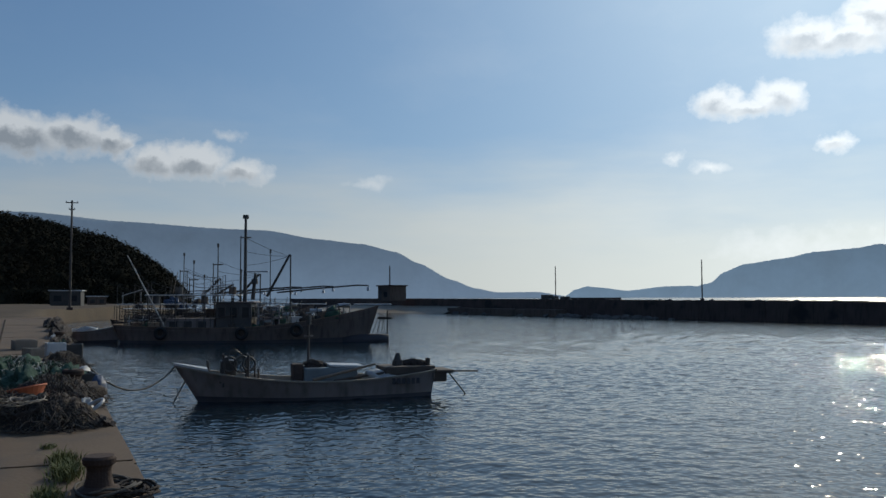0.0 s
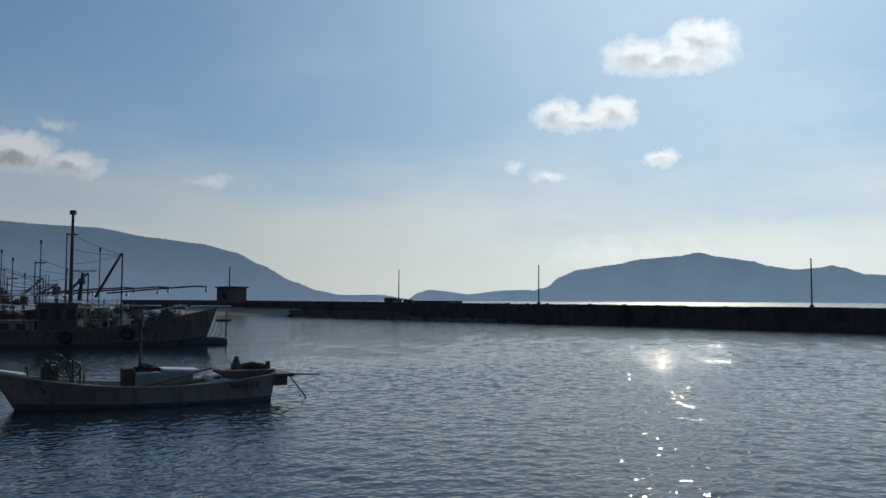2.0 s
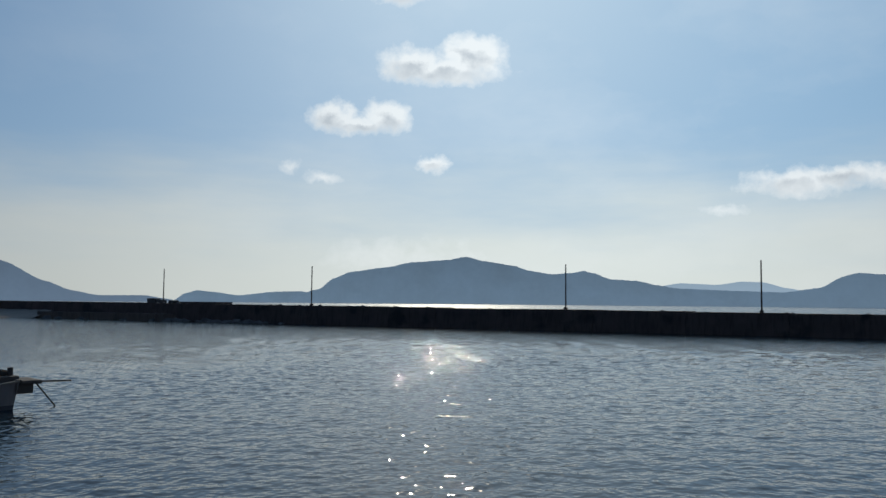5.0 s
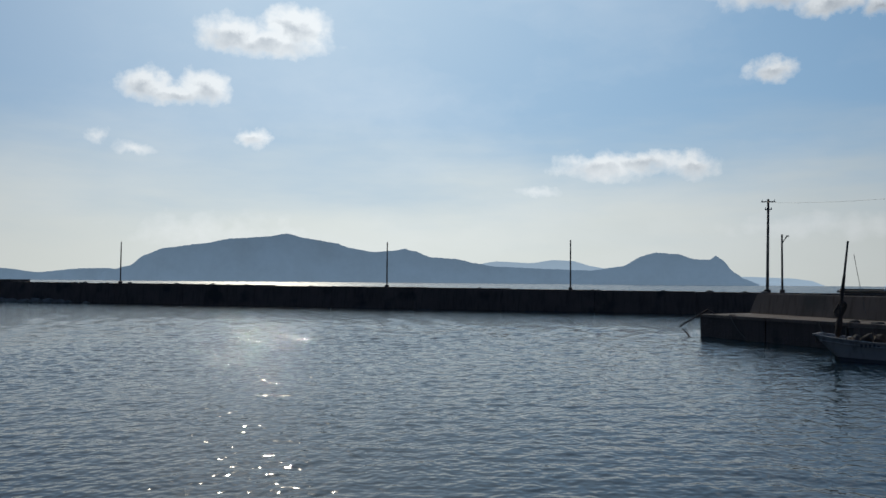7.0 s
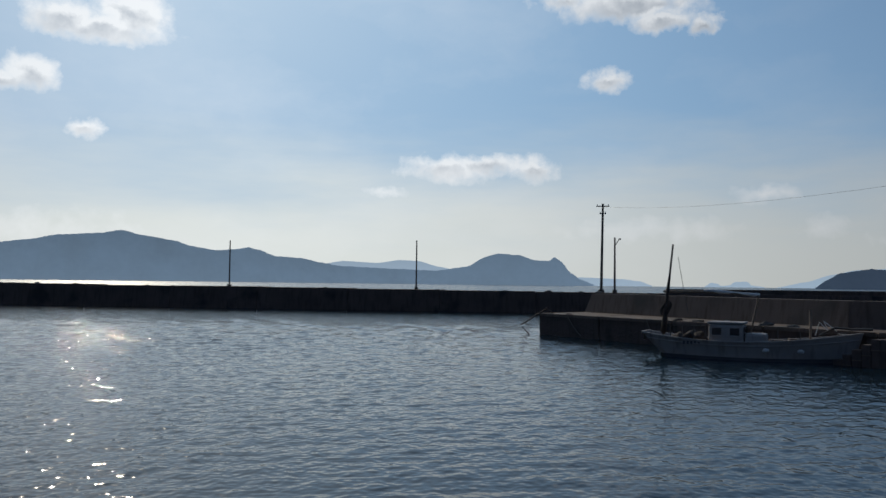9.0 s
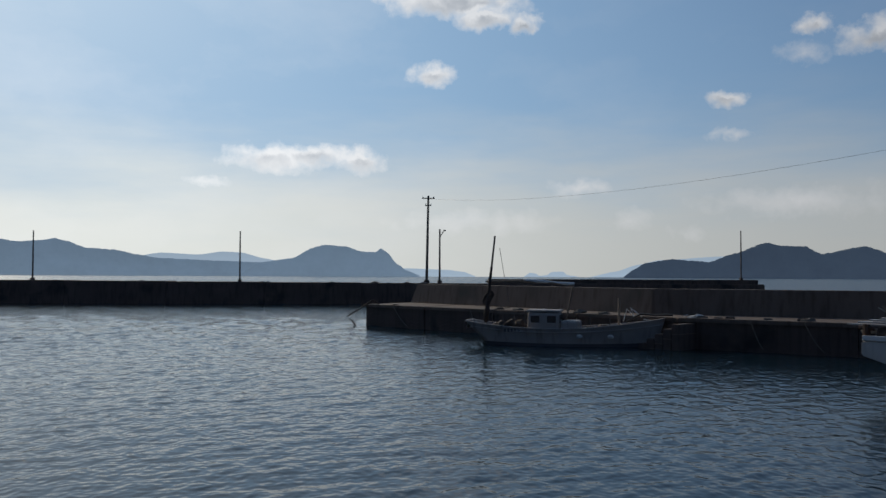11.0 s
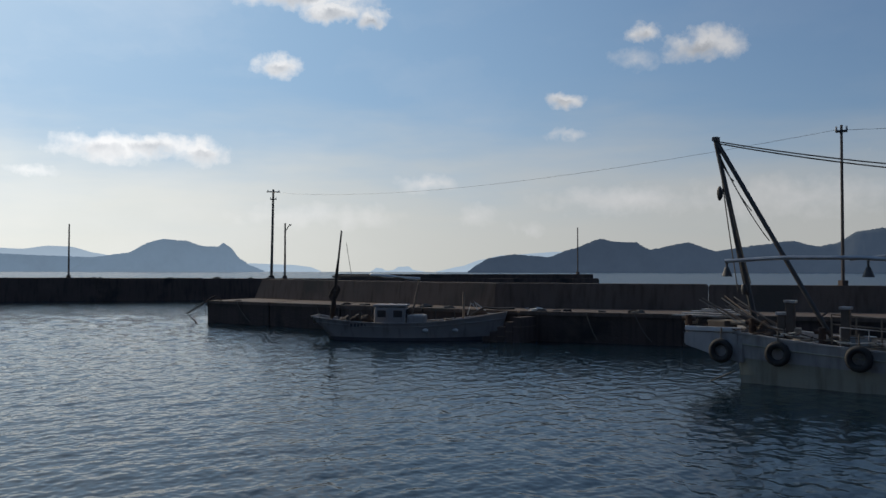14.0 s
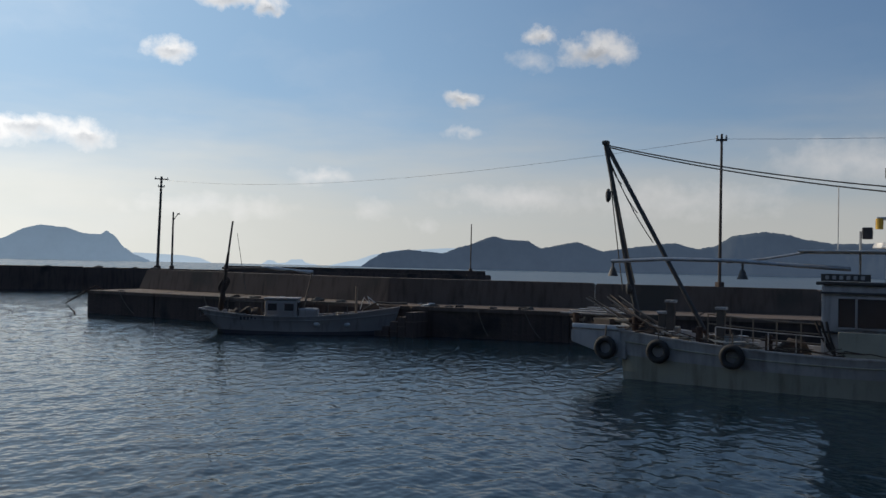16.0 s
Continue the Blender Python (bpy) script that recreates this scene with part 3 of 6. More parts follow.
# land behind the quay and at its far end
rows = []
for j in range(26):
    v = j / 25
    row = []
    for k in range(60):
        u = k / 59
        x = 60 - 420 * u
        edge = EDGE(x) - 13.5 if x > -74 else EDGE(x) - 0.5 + 20 * min(max((-106 - x) / 40, 0.0), 1.0) + 3 * noise.noise(Vector((x * 0.05, 0, 0)))
        y = edge - v * v * 420
        z = 1.16 + 0.5 * max(0, min((-80 - x) / 40, 1)) + (0.25 * noise.noise(Vector((x * 0.09, y * 0.09, 0))) if x < -80 else 0)
        if j == 0 and x < -74:
            z = -1.0
        row.append((x, y, z))
    rows.append(row)
tagged(sheet("ground", rows, GRASS), "dry grassy ground behind the quay", "ground", kind="structure")


# ---- wooded hill beyond the shore ----
def hill_height(b):
    knots = ((-112, 5.0), (-104, 5.5), (-98.4, 5.25), (-96.6, 5.0), (-95, 4.65), (-92, 3.75), (-90.7, 3.1), (-89.6, 2.2), (-88.6, 1.4), (-87.9, 0.5), (-87.4, 0.0))
    for (b0, e0), (b1, e1) in zip(knots, knots[1:]):
        if b0 <= b <= b1:
            return 0.93 * (e0 + (e1 - e0) * (b - b0) / (b1 - b0))
    return 0.0


rows = []
for j in range(14):
    s = j / 11
    row = []
    for k in range(90):
        b = -112 + 24.6 * k / 89
        top = 250 * math.tan(radians(hill_height(b))) + 2.0
        z = (1.4 + (top - 1.4) * (1 - (1 - min(s, 1)) ** 1.6)) if s <= 1 else top * (1 - (s - 1) * 3)
        r = 190 + 62 * s
        z += 0.9 * noise.noise(Vector((b * 1.3, s * 4, 3.1))) * min(s * 3, 1)
        row.append(at_bearing(b, r, z if j else 0.0))
    rows.append(row)
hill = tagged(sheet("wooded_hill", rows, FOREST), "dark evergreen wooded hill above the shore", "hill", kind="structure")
# unseen wooded hillside, added behind the camera to keep sky light off the harbour
rows = []
for j in range(10):
    q = j / 8
    row = []
    for k in range(80):
        b = -252 + 150 * k / 79
        top = 28 + 5 * noise.noise(Vector((b * 0.05, 1.5, 0)))
        fade = min((k + 1) / 10, (80 - k) / 14, 1.0)
        z = 1.0 + top * fade * (min(q, 1.0) ** 0.8) * (1 if q <= 1 else 0.7)
        row.append(at_bearing(b, 48 + 26 * q + 8 * noise.noise(Vector((b * 0.06, q, 9))) + 120 * (1 - fade), z if j else 0.0))
    rows.append(row)
tagged(sheet("sky_blocker_hill", rows, FOREST), "added unseen dark hillside that blocks sky light behind the quay", "hill", kind="structure")
rng = random.Random(5)
vs, fs = [], []
for k in range(3600):
    b = -103 + 15.6 * rng.random()
    s = rng.random() ** 0.7
    top = 250 * math.tan(radians(hill_height(b))) + 2.0
    if top < 2.6:
        continue
    z = 1.4 + (top - 1.4) * (1 - (1 - s) ** 1.6)
    c = at_bearing(b, 190 + 62 * s, z)
    w = 0.7 + 1.3 * rng.random() ** 1.5
    h = w * (0.9 + 0.7 * rng.random())
    # a crown of leaf sprays round an uneven ball, thinning at the rim
    for q in range(52):
        d = Vector((rng.gauss(0, 1), rng.gauss(0, 1), rng.gauss(0.25, 1))).normalized()
        r = 0.55 + 0.5 * rng.random()
        p = c + Vector((d.x * w * r, d.y * w * r, d.z * h * r + h * 0.2))
        tilt = (d + 0.35 * Vector((rng.gauss(0, 1), rng.gauss(0, 1), rng.gauss(0, 1)))).normalized()
        u = tilt.orthogonal().normalized()
        v = tilt.cross(u)
        a, e = w * rng.uniform(0.1, 0.24), w * rng.uniform(0.08, 0.18)
        o = len(vs)
        vs += [p - u * a, p + v * e, p + u * a * 1.2, p - v * e * 0.8]
        fs.append((o, o + 1, o + 2, o + 3))
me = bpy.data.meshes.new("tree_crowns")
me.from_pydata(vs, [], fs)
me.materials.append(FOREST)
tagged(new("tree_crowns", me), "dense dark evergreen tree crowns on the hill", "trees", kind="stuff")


# ---- outer breakwater ----
BW0, BW1 = Vector((-151.0, 48.5, 0)), Vector((17.0, 91.3, 0))
ALONG = (BW1 - BW0).normalized()
OUT = Vector((-ALONG.y, ALONG.x, 0))
BW_LEN = (BW1 - BW0).length


def on_bw(s, off=0.0, z=0.0):
    p = BW0 + ALONG * s + OUT * off
    return Vector((p.x, p.y, z))


def bw_top(s):
    return 2.62 - 0.52 * min(s / (BW_LEN * 0.72), 1.0)


def bw_at(bearing, off=2.4):
    """Distance along the breakwater that is seen at a bearing."""
    a = radians(bearing)
    d = Vector((math.sin(a), math.cos(a), 0))
    p = BW0 + OUT * off
    k = (p.x * d.y - p.y * d.x) / (ALONG.y * d.x - ALONG.x * d.y)
    return k


breakwater = thing("breakwater", "long dark concrete breakwater across the harbour", "breakwater", kind="structure")
s = -60.0
rng = random.Random(11)
while s < BW_LEN - 0.5:
    s1 = min(s + 9.6, BW_LEN)
    bm = bmesh.new()
    t0 = bw_top(max(s, 0)) + rng.uniform(-0.035, 0.035)
    lo = [on_bw(s + 0.02, -0.35, -3), on_bw(s1 - 0.02, -0.35, -3), on_bw(s1 - 0.02, 5.2, -3), on_bw(s + 0.02, 5.2, -3)]
    hi = [on_bw(s + 0.02, 0.15, t0), on_bw(s1 - 0.02, 0.15, t0), on_bw(s1 - 0.02, 4.8, t0), on_bw(s + 0.02, 4.8, t0)]
    lo, hi = [bm.verts.new(p) for p in lo], [bm.verts.new(p) for p in hi]
    bm.faces.new(lo[::-1])
    bm.faces.new(hi)
    for k in range(4):
        bm.faces.new((lo[k], lo[(k + 1) % 4], hi[(k + 1) % 4], hi[k]))
    bmesh.ops.bevel(bm, geom=[e for e in bm.edges if min(v.co.z for v in e.verts) > 0], offset=0.06, segments=2, affect="EDGES")
    part("block", bm, OLD_CONCRETE, breakwater)
    s = s1
# raised parapet towards the end, and one raised stretch
for b0, b1, h in ((-7.2, 10.4, 0.42), (-62.0, -59.3, 0.28)):
    s0, s1 = bw_at(b0), min(bw_at(b1), BW_LEN - 0.2)
    n = max(1, round((s1 - s0) / 8))
    for k in range(n):
        a, b = s0 + (s1 - s0) * k / n, s0 + (s1 - s0) * (k + 1) / n
        bm = bmesh.new()
        z = bw_top(a) - 0.05
        prism(bm, [tuple(on_bw(a + .02, 1.2)[:2]), tuple(on_bw(b - .02, 1.2)[:2]), tuple(on_bw(b - .02, 4.4)[:2]), tuple(on_bw(a + .02, 4.4)[:2])], z, z + h + 0.05)
        part("parapet_block", bm, OLD_CONCRETE, breakwater)
# loose stones along the top and rubble at the shore end
for k in range(46):
    s = rng.uniform(30, BW_LEN * 0.8)
    bm = bmesh.new()
    r = rng.uniform(0.1, 0.3)
    lump(bm, on_bw(s, rng.uniform(0.5, 1.4), bw_top(s) - 0.03), (r * 1.6, r, r * 0.8), k, 1, 0.5)
    tagged(link_mesh("loose_stone", bm, ROCK), "small dark stone lying on the breakwater", "stone", "stones on the breakwater")
for k in range(60):
    s = rng.uniform(-6, 62)
    bm = bmesh.new()
    r = rng.uniform(0.3, 0.75)
    lump(bm, on_bw(s, -0.5 - rng.random() * 1.8, -0.15), (r * 1.5, r * 1.2, r * 0.9), k + 90, 2, 0.5)
    tagged(link_mesh("boulder", bm, ROCK), "rough boulder at the foot of the breakwater", "boulder", "rubble at the breakwater")
# low ledge along the foot of the wall, and a strip of shingle by the hut
for k in range(6):
    a, b = bw_at(-69.6, 0) + (bw_at(-62.2, 0) - bw_at(-69.6, 0)) * k / 6, bw_at(-69.6, 0) + (bw_at(-62.2, 0) - bw_at(-69.6, 0)) * (k + 1) / 6
    bm = bmesh.new()
    prism(bm, [tuple(on_bw(a + .02, -2.2)[:2]), tuple(on_bw(b - .02, -2.2)[:2]), tuple(on_bw(b - .02, 0.1)[:2]), tuple(on_bw(a + .02, 0.1)[:2])], -3.0, 1.02 - 0.03 * (k % 2))
    bmesh.ops.bevel(bm, geom=[e for e in bm.edges if min(v.co.z for v in e.verts) > 0], offset=0.05, segments=2, affect="EDGES")
    part("ledge_block", bm, WALL_CONCRETE, breakwater)
rows = []
s0, s1 = bw_at(-78, 0), bw_at(-69.4, 0)
for j in range(9):
    v = j / 8
    rows.append([on_bw(s0 + (s1 - s0) * k / 40, 0.3 - 7.0 * v, 1.35 - 1.5 * v * (1 + 0.6 * (k / 40) ** 3) + 0.18 * noise.noise(Vector((k * 0.7, v * 6, 2)))) for k in range(41)])
tagged(sheet("shingle_beach", rows, DECK), "strip of pale shingle below the hut", "beach", kind="structure")
# crates and gear near the first lamp pole
for b, w, h in ((-63.55, 1.6, 0.75), (-63.1, 1.0, 0.55), (-62.35, 0.9, 0.5)):
    bm = bmesh.new()
    p = on_bw(bw_at(b), 2.4, bw_top(bw_at(b)) + h / 2 - 0.03)
    box(bm, p, (w, 1.2, h), 14, 0.08)
    solo("storage_box", bm, DARK_STEEL, "dark storage box standing on the breakwater", "box", group="boxes on the breakwater")


def line_pole(bearing, d_off, height, foot_z, place, arms=0, r=0.09, lean=0.0, name="lamp_pole", label="thin dark pole on the breakwater", lamp=False):
    th = thing(name, label, "pole", Matrix.Translation((place[0], place[1], foot_z)), "poles on the breakwater")
    bm = bmesh.new()
    rod(bm, (0, 0, -0.05), (lean, 0, height), r, r * 0.7, 10)
    part("shaft", bm, POLE_WOOD, th)
    bm = bmesh.new()
    box(bm, (0, 0, 0.12), (r * 4, r * 4, 0.3), 14, 0.03)
    part("footing", bm, OLD_CONCRETE, th)
    right = Vector((math.cos(radians(bearing)), -math.sin(radians(bearing)), 0))
    for k in range(arms):
        bm = bmesh.new()
        z = height - 0.25 - 0.75 * k
        w = (0.65 if r > 0.1 else 0.22) if k == 0 else 0.32
        rod(bm, Vector((lean, 0, z)) - right * w, Vector((lean, 0, z)) + right * w, 0.055, n=6)
        arm = part("cross_arm", bm, DARK_STEEL, th)
        for q in (-0.85, 0.85):
            bm = bmesh.new()
            p = Vector((lean, 0, z)) + right * w * q
            rod(bm, p, p + Vector((0, 0, 0.2)), 0.05, 0.035, 8)
            part("insulator", bm, WHITE_PLASTIC, arm)
    if lamp:
        bm = bmesh.new()
        tube(bm, [Vector((0, 0, height - 0.85)), right * 0.22 + Vector((0, 0, height - 0.5)), right * 0.42 + Vector((0, 0, height - 0.2))], 0.05)
        part("lamp_arm", bm, DARK_STEEL, th)
        bm = bmesh.new()
        box(bm, right * 0.5 + Vector((0, 0, height - 0.16)), (0.26, 0.2, 0.12), -bearing, 0.03)
        part("lamp_head", bm, DARK_STEEL, th)
    return th


def bw_pole(bearing, el, arms=0, r=0.09, lamp=False, label="thin dark pole on the breakwater", lean=0.0):
    s = bw_at(bearing)
    p = on_bw(s, 2.4)
    z0 = bw_top(s) + (0.4 if -7 < bearing < 10.4 else 0)
    h = 2.8 + math.hypot(p.x, p.y) * math.tan(radians(el)) - z0
    line_pole(bearing, 0, h, z0, p, arms, r, lean, lamp=lamp, label=label)
    return Vector((p.x, p.y, z0 + h))


bw_pole(-62.98, 2.08)
bw_pole(-53.5, 2.42, lamp=False)
bw_pole(-36.36, 2.7)
bw_pole(-23.95, 2.92)
BIG_TOP = bw_pole(-11.5, 5.45, arms=2, r=0.15, label="tall dark wooden utility pole with cross arms", lean=0.14)
bw_pole(-10.62, 3.2, lamp=True, r=0.11, label="dark pole with a small lamp arm on the breakwater")
bw_pole(9.1, 2.98, r=0.08)

# hut on the root of the breakwater
hut_m = pose(*at_bearing(-74.05, 160, 2.3), 0, 0, 16)
hut = thing("harbour_hut", "small dark flat-roofed concrete hut on the breakwater", "hut", hut_m)
bm = bmesh.new()
box(bm, (0, 0, 1.3), (4.3, 3.6, 2.7), 0, 0.04)
part("wall", bm, WALL_CONCRETE, hut)
bm = bmesh.new()
box(bm, (0, 0, 2.76), (4.9, 4.1, 0.22), 0, 0.03)
part("roof", bm, OLD_CONCRETE, hut)
bm = bmesh.new()
box(bm, (0.6, -1.81, 1.1), (1.2, 0.06, 0.9))
part("window", bm, GLASS, hut)
bm = bmesh.new()
box(bm, (-1.3, -1.81, 0.95), (0.85, 0.06, 1.85))
part("door", bm, DARK_STEEL, hut)
bm = bmesh.new()
rod(bm, (-1.6, 0.5, 2.8), (-1.6, 0.5, 6.6), 0.14, 0.11)
part("mast", bm, POLE_WOOD, hut)

# ---- inner pier with its wall ----
FRONT = ((-12.9, 46.2), (3.1, 34.4), (9.0, 31.75), (18.0, 28.6), (34.0, 23.4))
BASE = ((-11.2, 50.0), (2.3, 37.6), (11.0, 34.9), (19.5, 32.0), (36.0, 26.8))
PIER_TOP = 1.2
pier = thing("inner_pier", "dark stained concrete pier with a pale worn top", "pier", kind="structure")
for (f0, f1), (b0, b1) in zip(zip(FRONT, FRONT[1:]), zip(BASE, BASE[1:])):
    n = max(1, round(math.dist(f0, f1) / 5))
    for k in range(n):
        q = lambda a, b, u: (a[0] + (b[0] - a[0]) * u, a[1] + (b[1] - a[1]) * u)
        u0, u1 = k / n + 0.002, (k + 1) / n - 0.002
        p = [q(f0, f1, u0), q(f0, f1, u1), q(b0, b1, u1), q(b0, b1, u0)]
        bm = bmesh.new()
        prism(bm, p, -3, PIER_TOP - 0.16)
        part("pier_block", bm, OLD_CONCRETE, pier)
        bm = bmesh.new()
        grow = lambda a: (a[0], a[1] - (0.07 if a in p[:2] else 0))
        prism(bm, [grow(a) for a in p], PIER_TOP - 0.156, PIER_TOP)
        bmesh.ops.bevel(bm, geom=[e for e in bm.edges if min(v.co.z for v in e.verts) > PIER_TOP - 0.05], offset=0.03, segments=2, affect="EDGES")
        part("pier_slab", bm, WALL_CONCRETE, pier)
wall = thing("parapet_wall", "brownish concrete parapet wall along the pier", "wall", kind="structure")
for i, (a, b) in enumerate(zip(BASE, BASE[1:])):
    d = Vector((b[0] - a[0], b[1] - a[1], 0)).normalized()
    o = Vector((-d.y, d.x, 0))
    n = max(1, round(math.dist(a, b) / 6.2))
    for k in range(n):
        p0, p1 = Vector((*a, 0)).lerp(Vector((*b, 0)), k / n + 0.0002), Vector((*a, 0)).lerp(Vector((*b, 0)), (k + 1) / n - 0.0002)
        bm = bmesh.new()
        slope = 0.55 if i == 0 and k == 0 else 0.0
        top = 2.31 - 0.012 * (i * 2 + k)
        lo = [p0, p1, p1 + o * 1.6, p0 + o * 1.6]
        hi = [p0 + d * slope + o * 0.18, p1 + o * 0.18, p1 + o * 1.2, p0 + d * slope + o * 1.2]
        lo = [bm.verts.new((v.x, v.y, -2.0 if j > 1 else PIER_TOP - 0.1)) for j, v in enumerate(lo)]
        hi = [bm.verts.new((v.x, v.y, top)) for v in hi]
        bm.faces.new(lo[::-1])
        bm.faces.new(hi)
        for j in range(4):
            bm.faces.new((lo[j], lo[(j + 1) % 4], hi[(j + 1) % 4], hi[j]))
        bmesh.ops.bevel(bm, geom=[e for e in bm.edges if min(v.co.z for v in e.verts) > 2], offset=0.05, segments=2, affect="EDGES")
        part("wall_panel", bm, WALL_CONCRETE, wall)
# stairs down to the water at the bend
stairs = thing("boat_steps", "worn concrete steps down to the water", "stairs", kind="structure")
for k in range(5):
    bm = bmesh.new()
    box(bm, (2.1 + 0.3 * k, 34.55 - 0.2 * k, (0.2 + 0.2 * k) / 2 - 0.4), (0.34, 1.3, 0.2 + 0.2 * k + 0.8), -36, 0.02)
    part("step", bm, OLD_CONCRETE, stairs)
    bm = bmesh.new()
    box(bm, (2.1 + 0.3 * k, 34.55 - 0.2 * k, 0.2 * k - 0.18), (0.36, 1.34, 0.035), -36, 0.01)
    part("tread", bm, WALL_CONCRETE, stairs, "pale worn tread")
# bent pipe off the pier head
bm = bmesh.new()
tube(bm, [(-12.2, 46.5, 1.22), (-12.45, 46.1, 1.45), (-13.86, 45.7, 0.51), (-13.43, 45.8, 0.1), (-13.3, 45.83, -0.2)], 0.05)
solo("bent_pipe", bm, RUST, "rusty bent pipe reaching off the pier head", "pipe")
# utility pole on the wall, with wires
polef = Vector((16.05, 33.78, 0))
pole_z = 2.2
line_pole(25.34, 0, 2.8 + polef.length * math.tan(radians(9.0)) - pole_z, pole_z, polef, 1, 0.07, 0.0, "utility_pole", "dark steel utility pole on the parapet wall")
F_TOP = Vector((polef.x, polef.y, 2.7 + polef.length * math.tan(radians(9.0))))
bm = bmesh.new()
tube(bm, sag(BIG_TOP - Vector((0, 0, 0.3)), F_TOP - Vector((0.2, 0, 0.1)), 1.1, 20), 0.007, 4)
solo("overhead_wire", bm, DARK_STEEL, "thin dark overhead wire between the poles", "wire", group="overhead wires")
bm = bmesh.new()
tube(bm, sag(F_TOP - Vector((-0.2, 0, 0.1)), (48, 16, 9.5), 0.6, 20), 0.007, 4)
solo("overhead_wire", bm, DARK_STEEL, "thin dark overhead wire between the poles", "wire", group="overhead wires")

# shore pole and sheds at the far end of the quay
line_pole(-94.5, 0, 11.9, 1.6, at_bearing(-94.45, 100), 2, 0.14, 0, "utility_pole", "tall dark utility pole by the shore")


def shed(m, w, d, h, label, wallmat, roofmat):
    th = thing("shore_shed", label, "shed", m, "sheds by the shore")
    bm = bmesh.new()
    box(bm, (0, 0, h / 2), (w, d, h), 0, 0.03)
    part("wall", bm, wallmat, th)
    bm = bmesh.new()
    box(bm, (0, 0, h + 0.08), (w + 0.5, d + 0.5, 0.16), 0, 0.03)
    part("roof", bm, roofmat, th)
    for k in (-1, 1):
        bm = bmesh.new()
        box(bm, (k * w * 0.25, -d / 2 - 0.02, h * 0.55), (w * 0.25, 0.06, h * 0.35))
        part("window", bm, GLASS, th)


shed(pose(*at_bearing(-94.6, 150, 1.4), 0, 0, 85), 4.6, 3.5, 2.6, "small dark shed with a pale roof edge", DARK_STEEL, WHITE_PAINT)
shed(pose(*at_bearing(-92.9, 160, 1.4), 0, 0, 95), 3.0, 3.0, 1.7, "low shed with pale walls", WALL_CONCRETE, WHITE_PAINT)


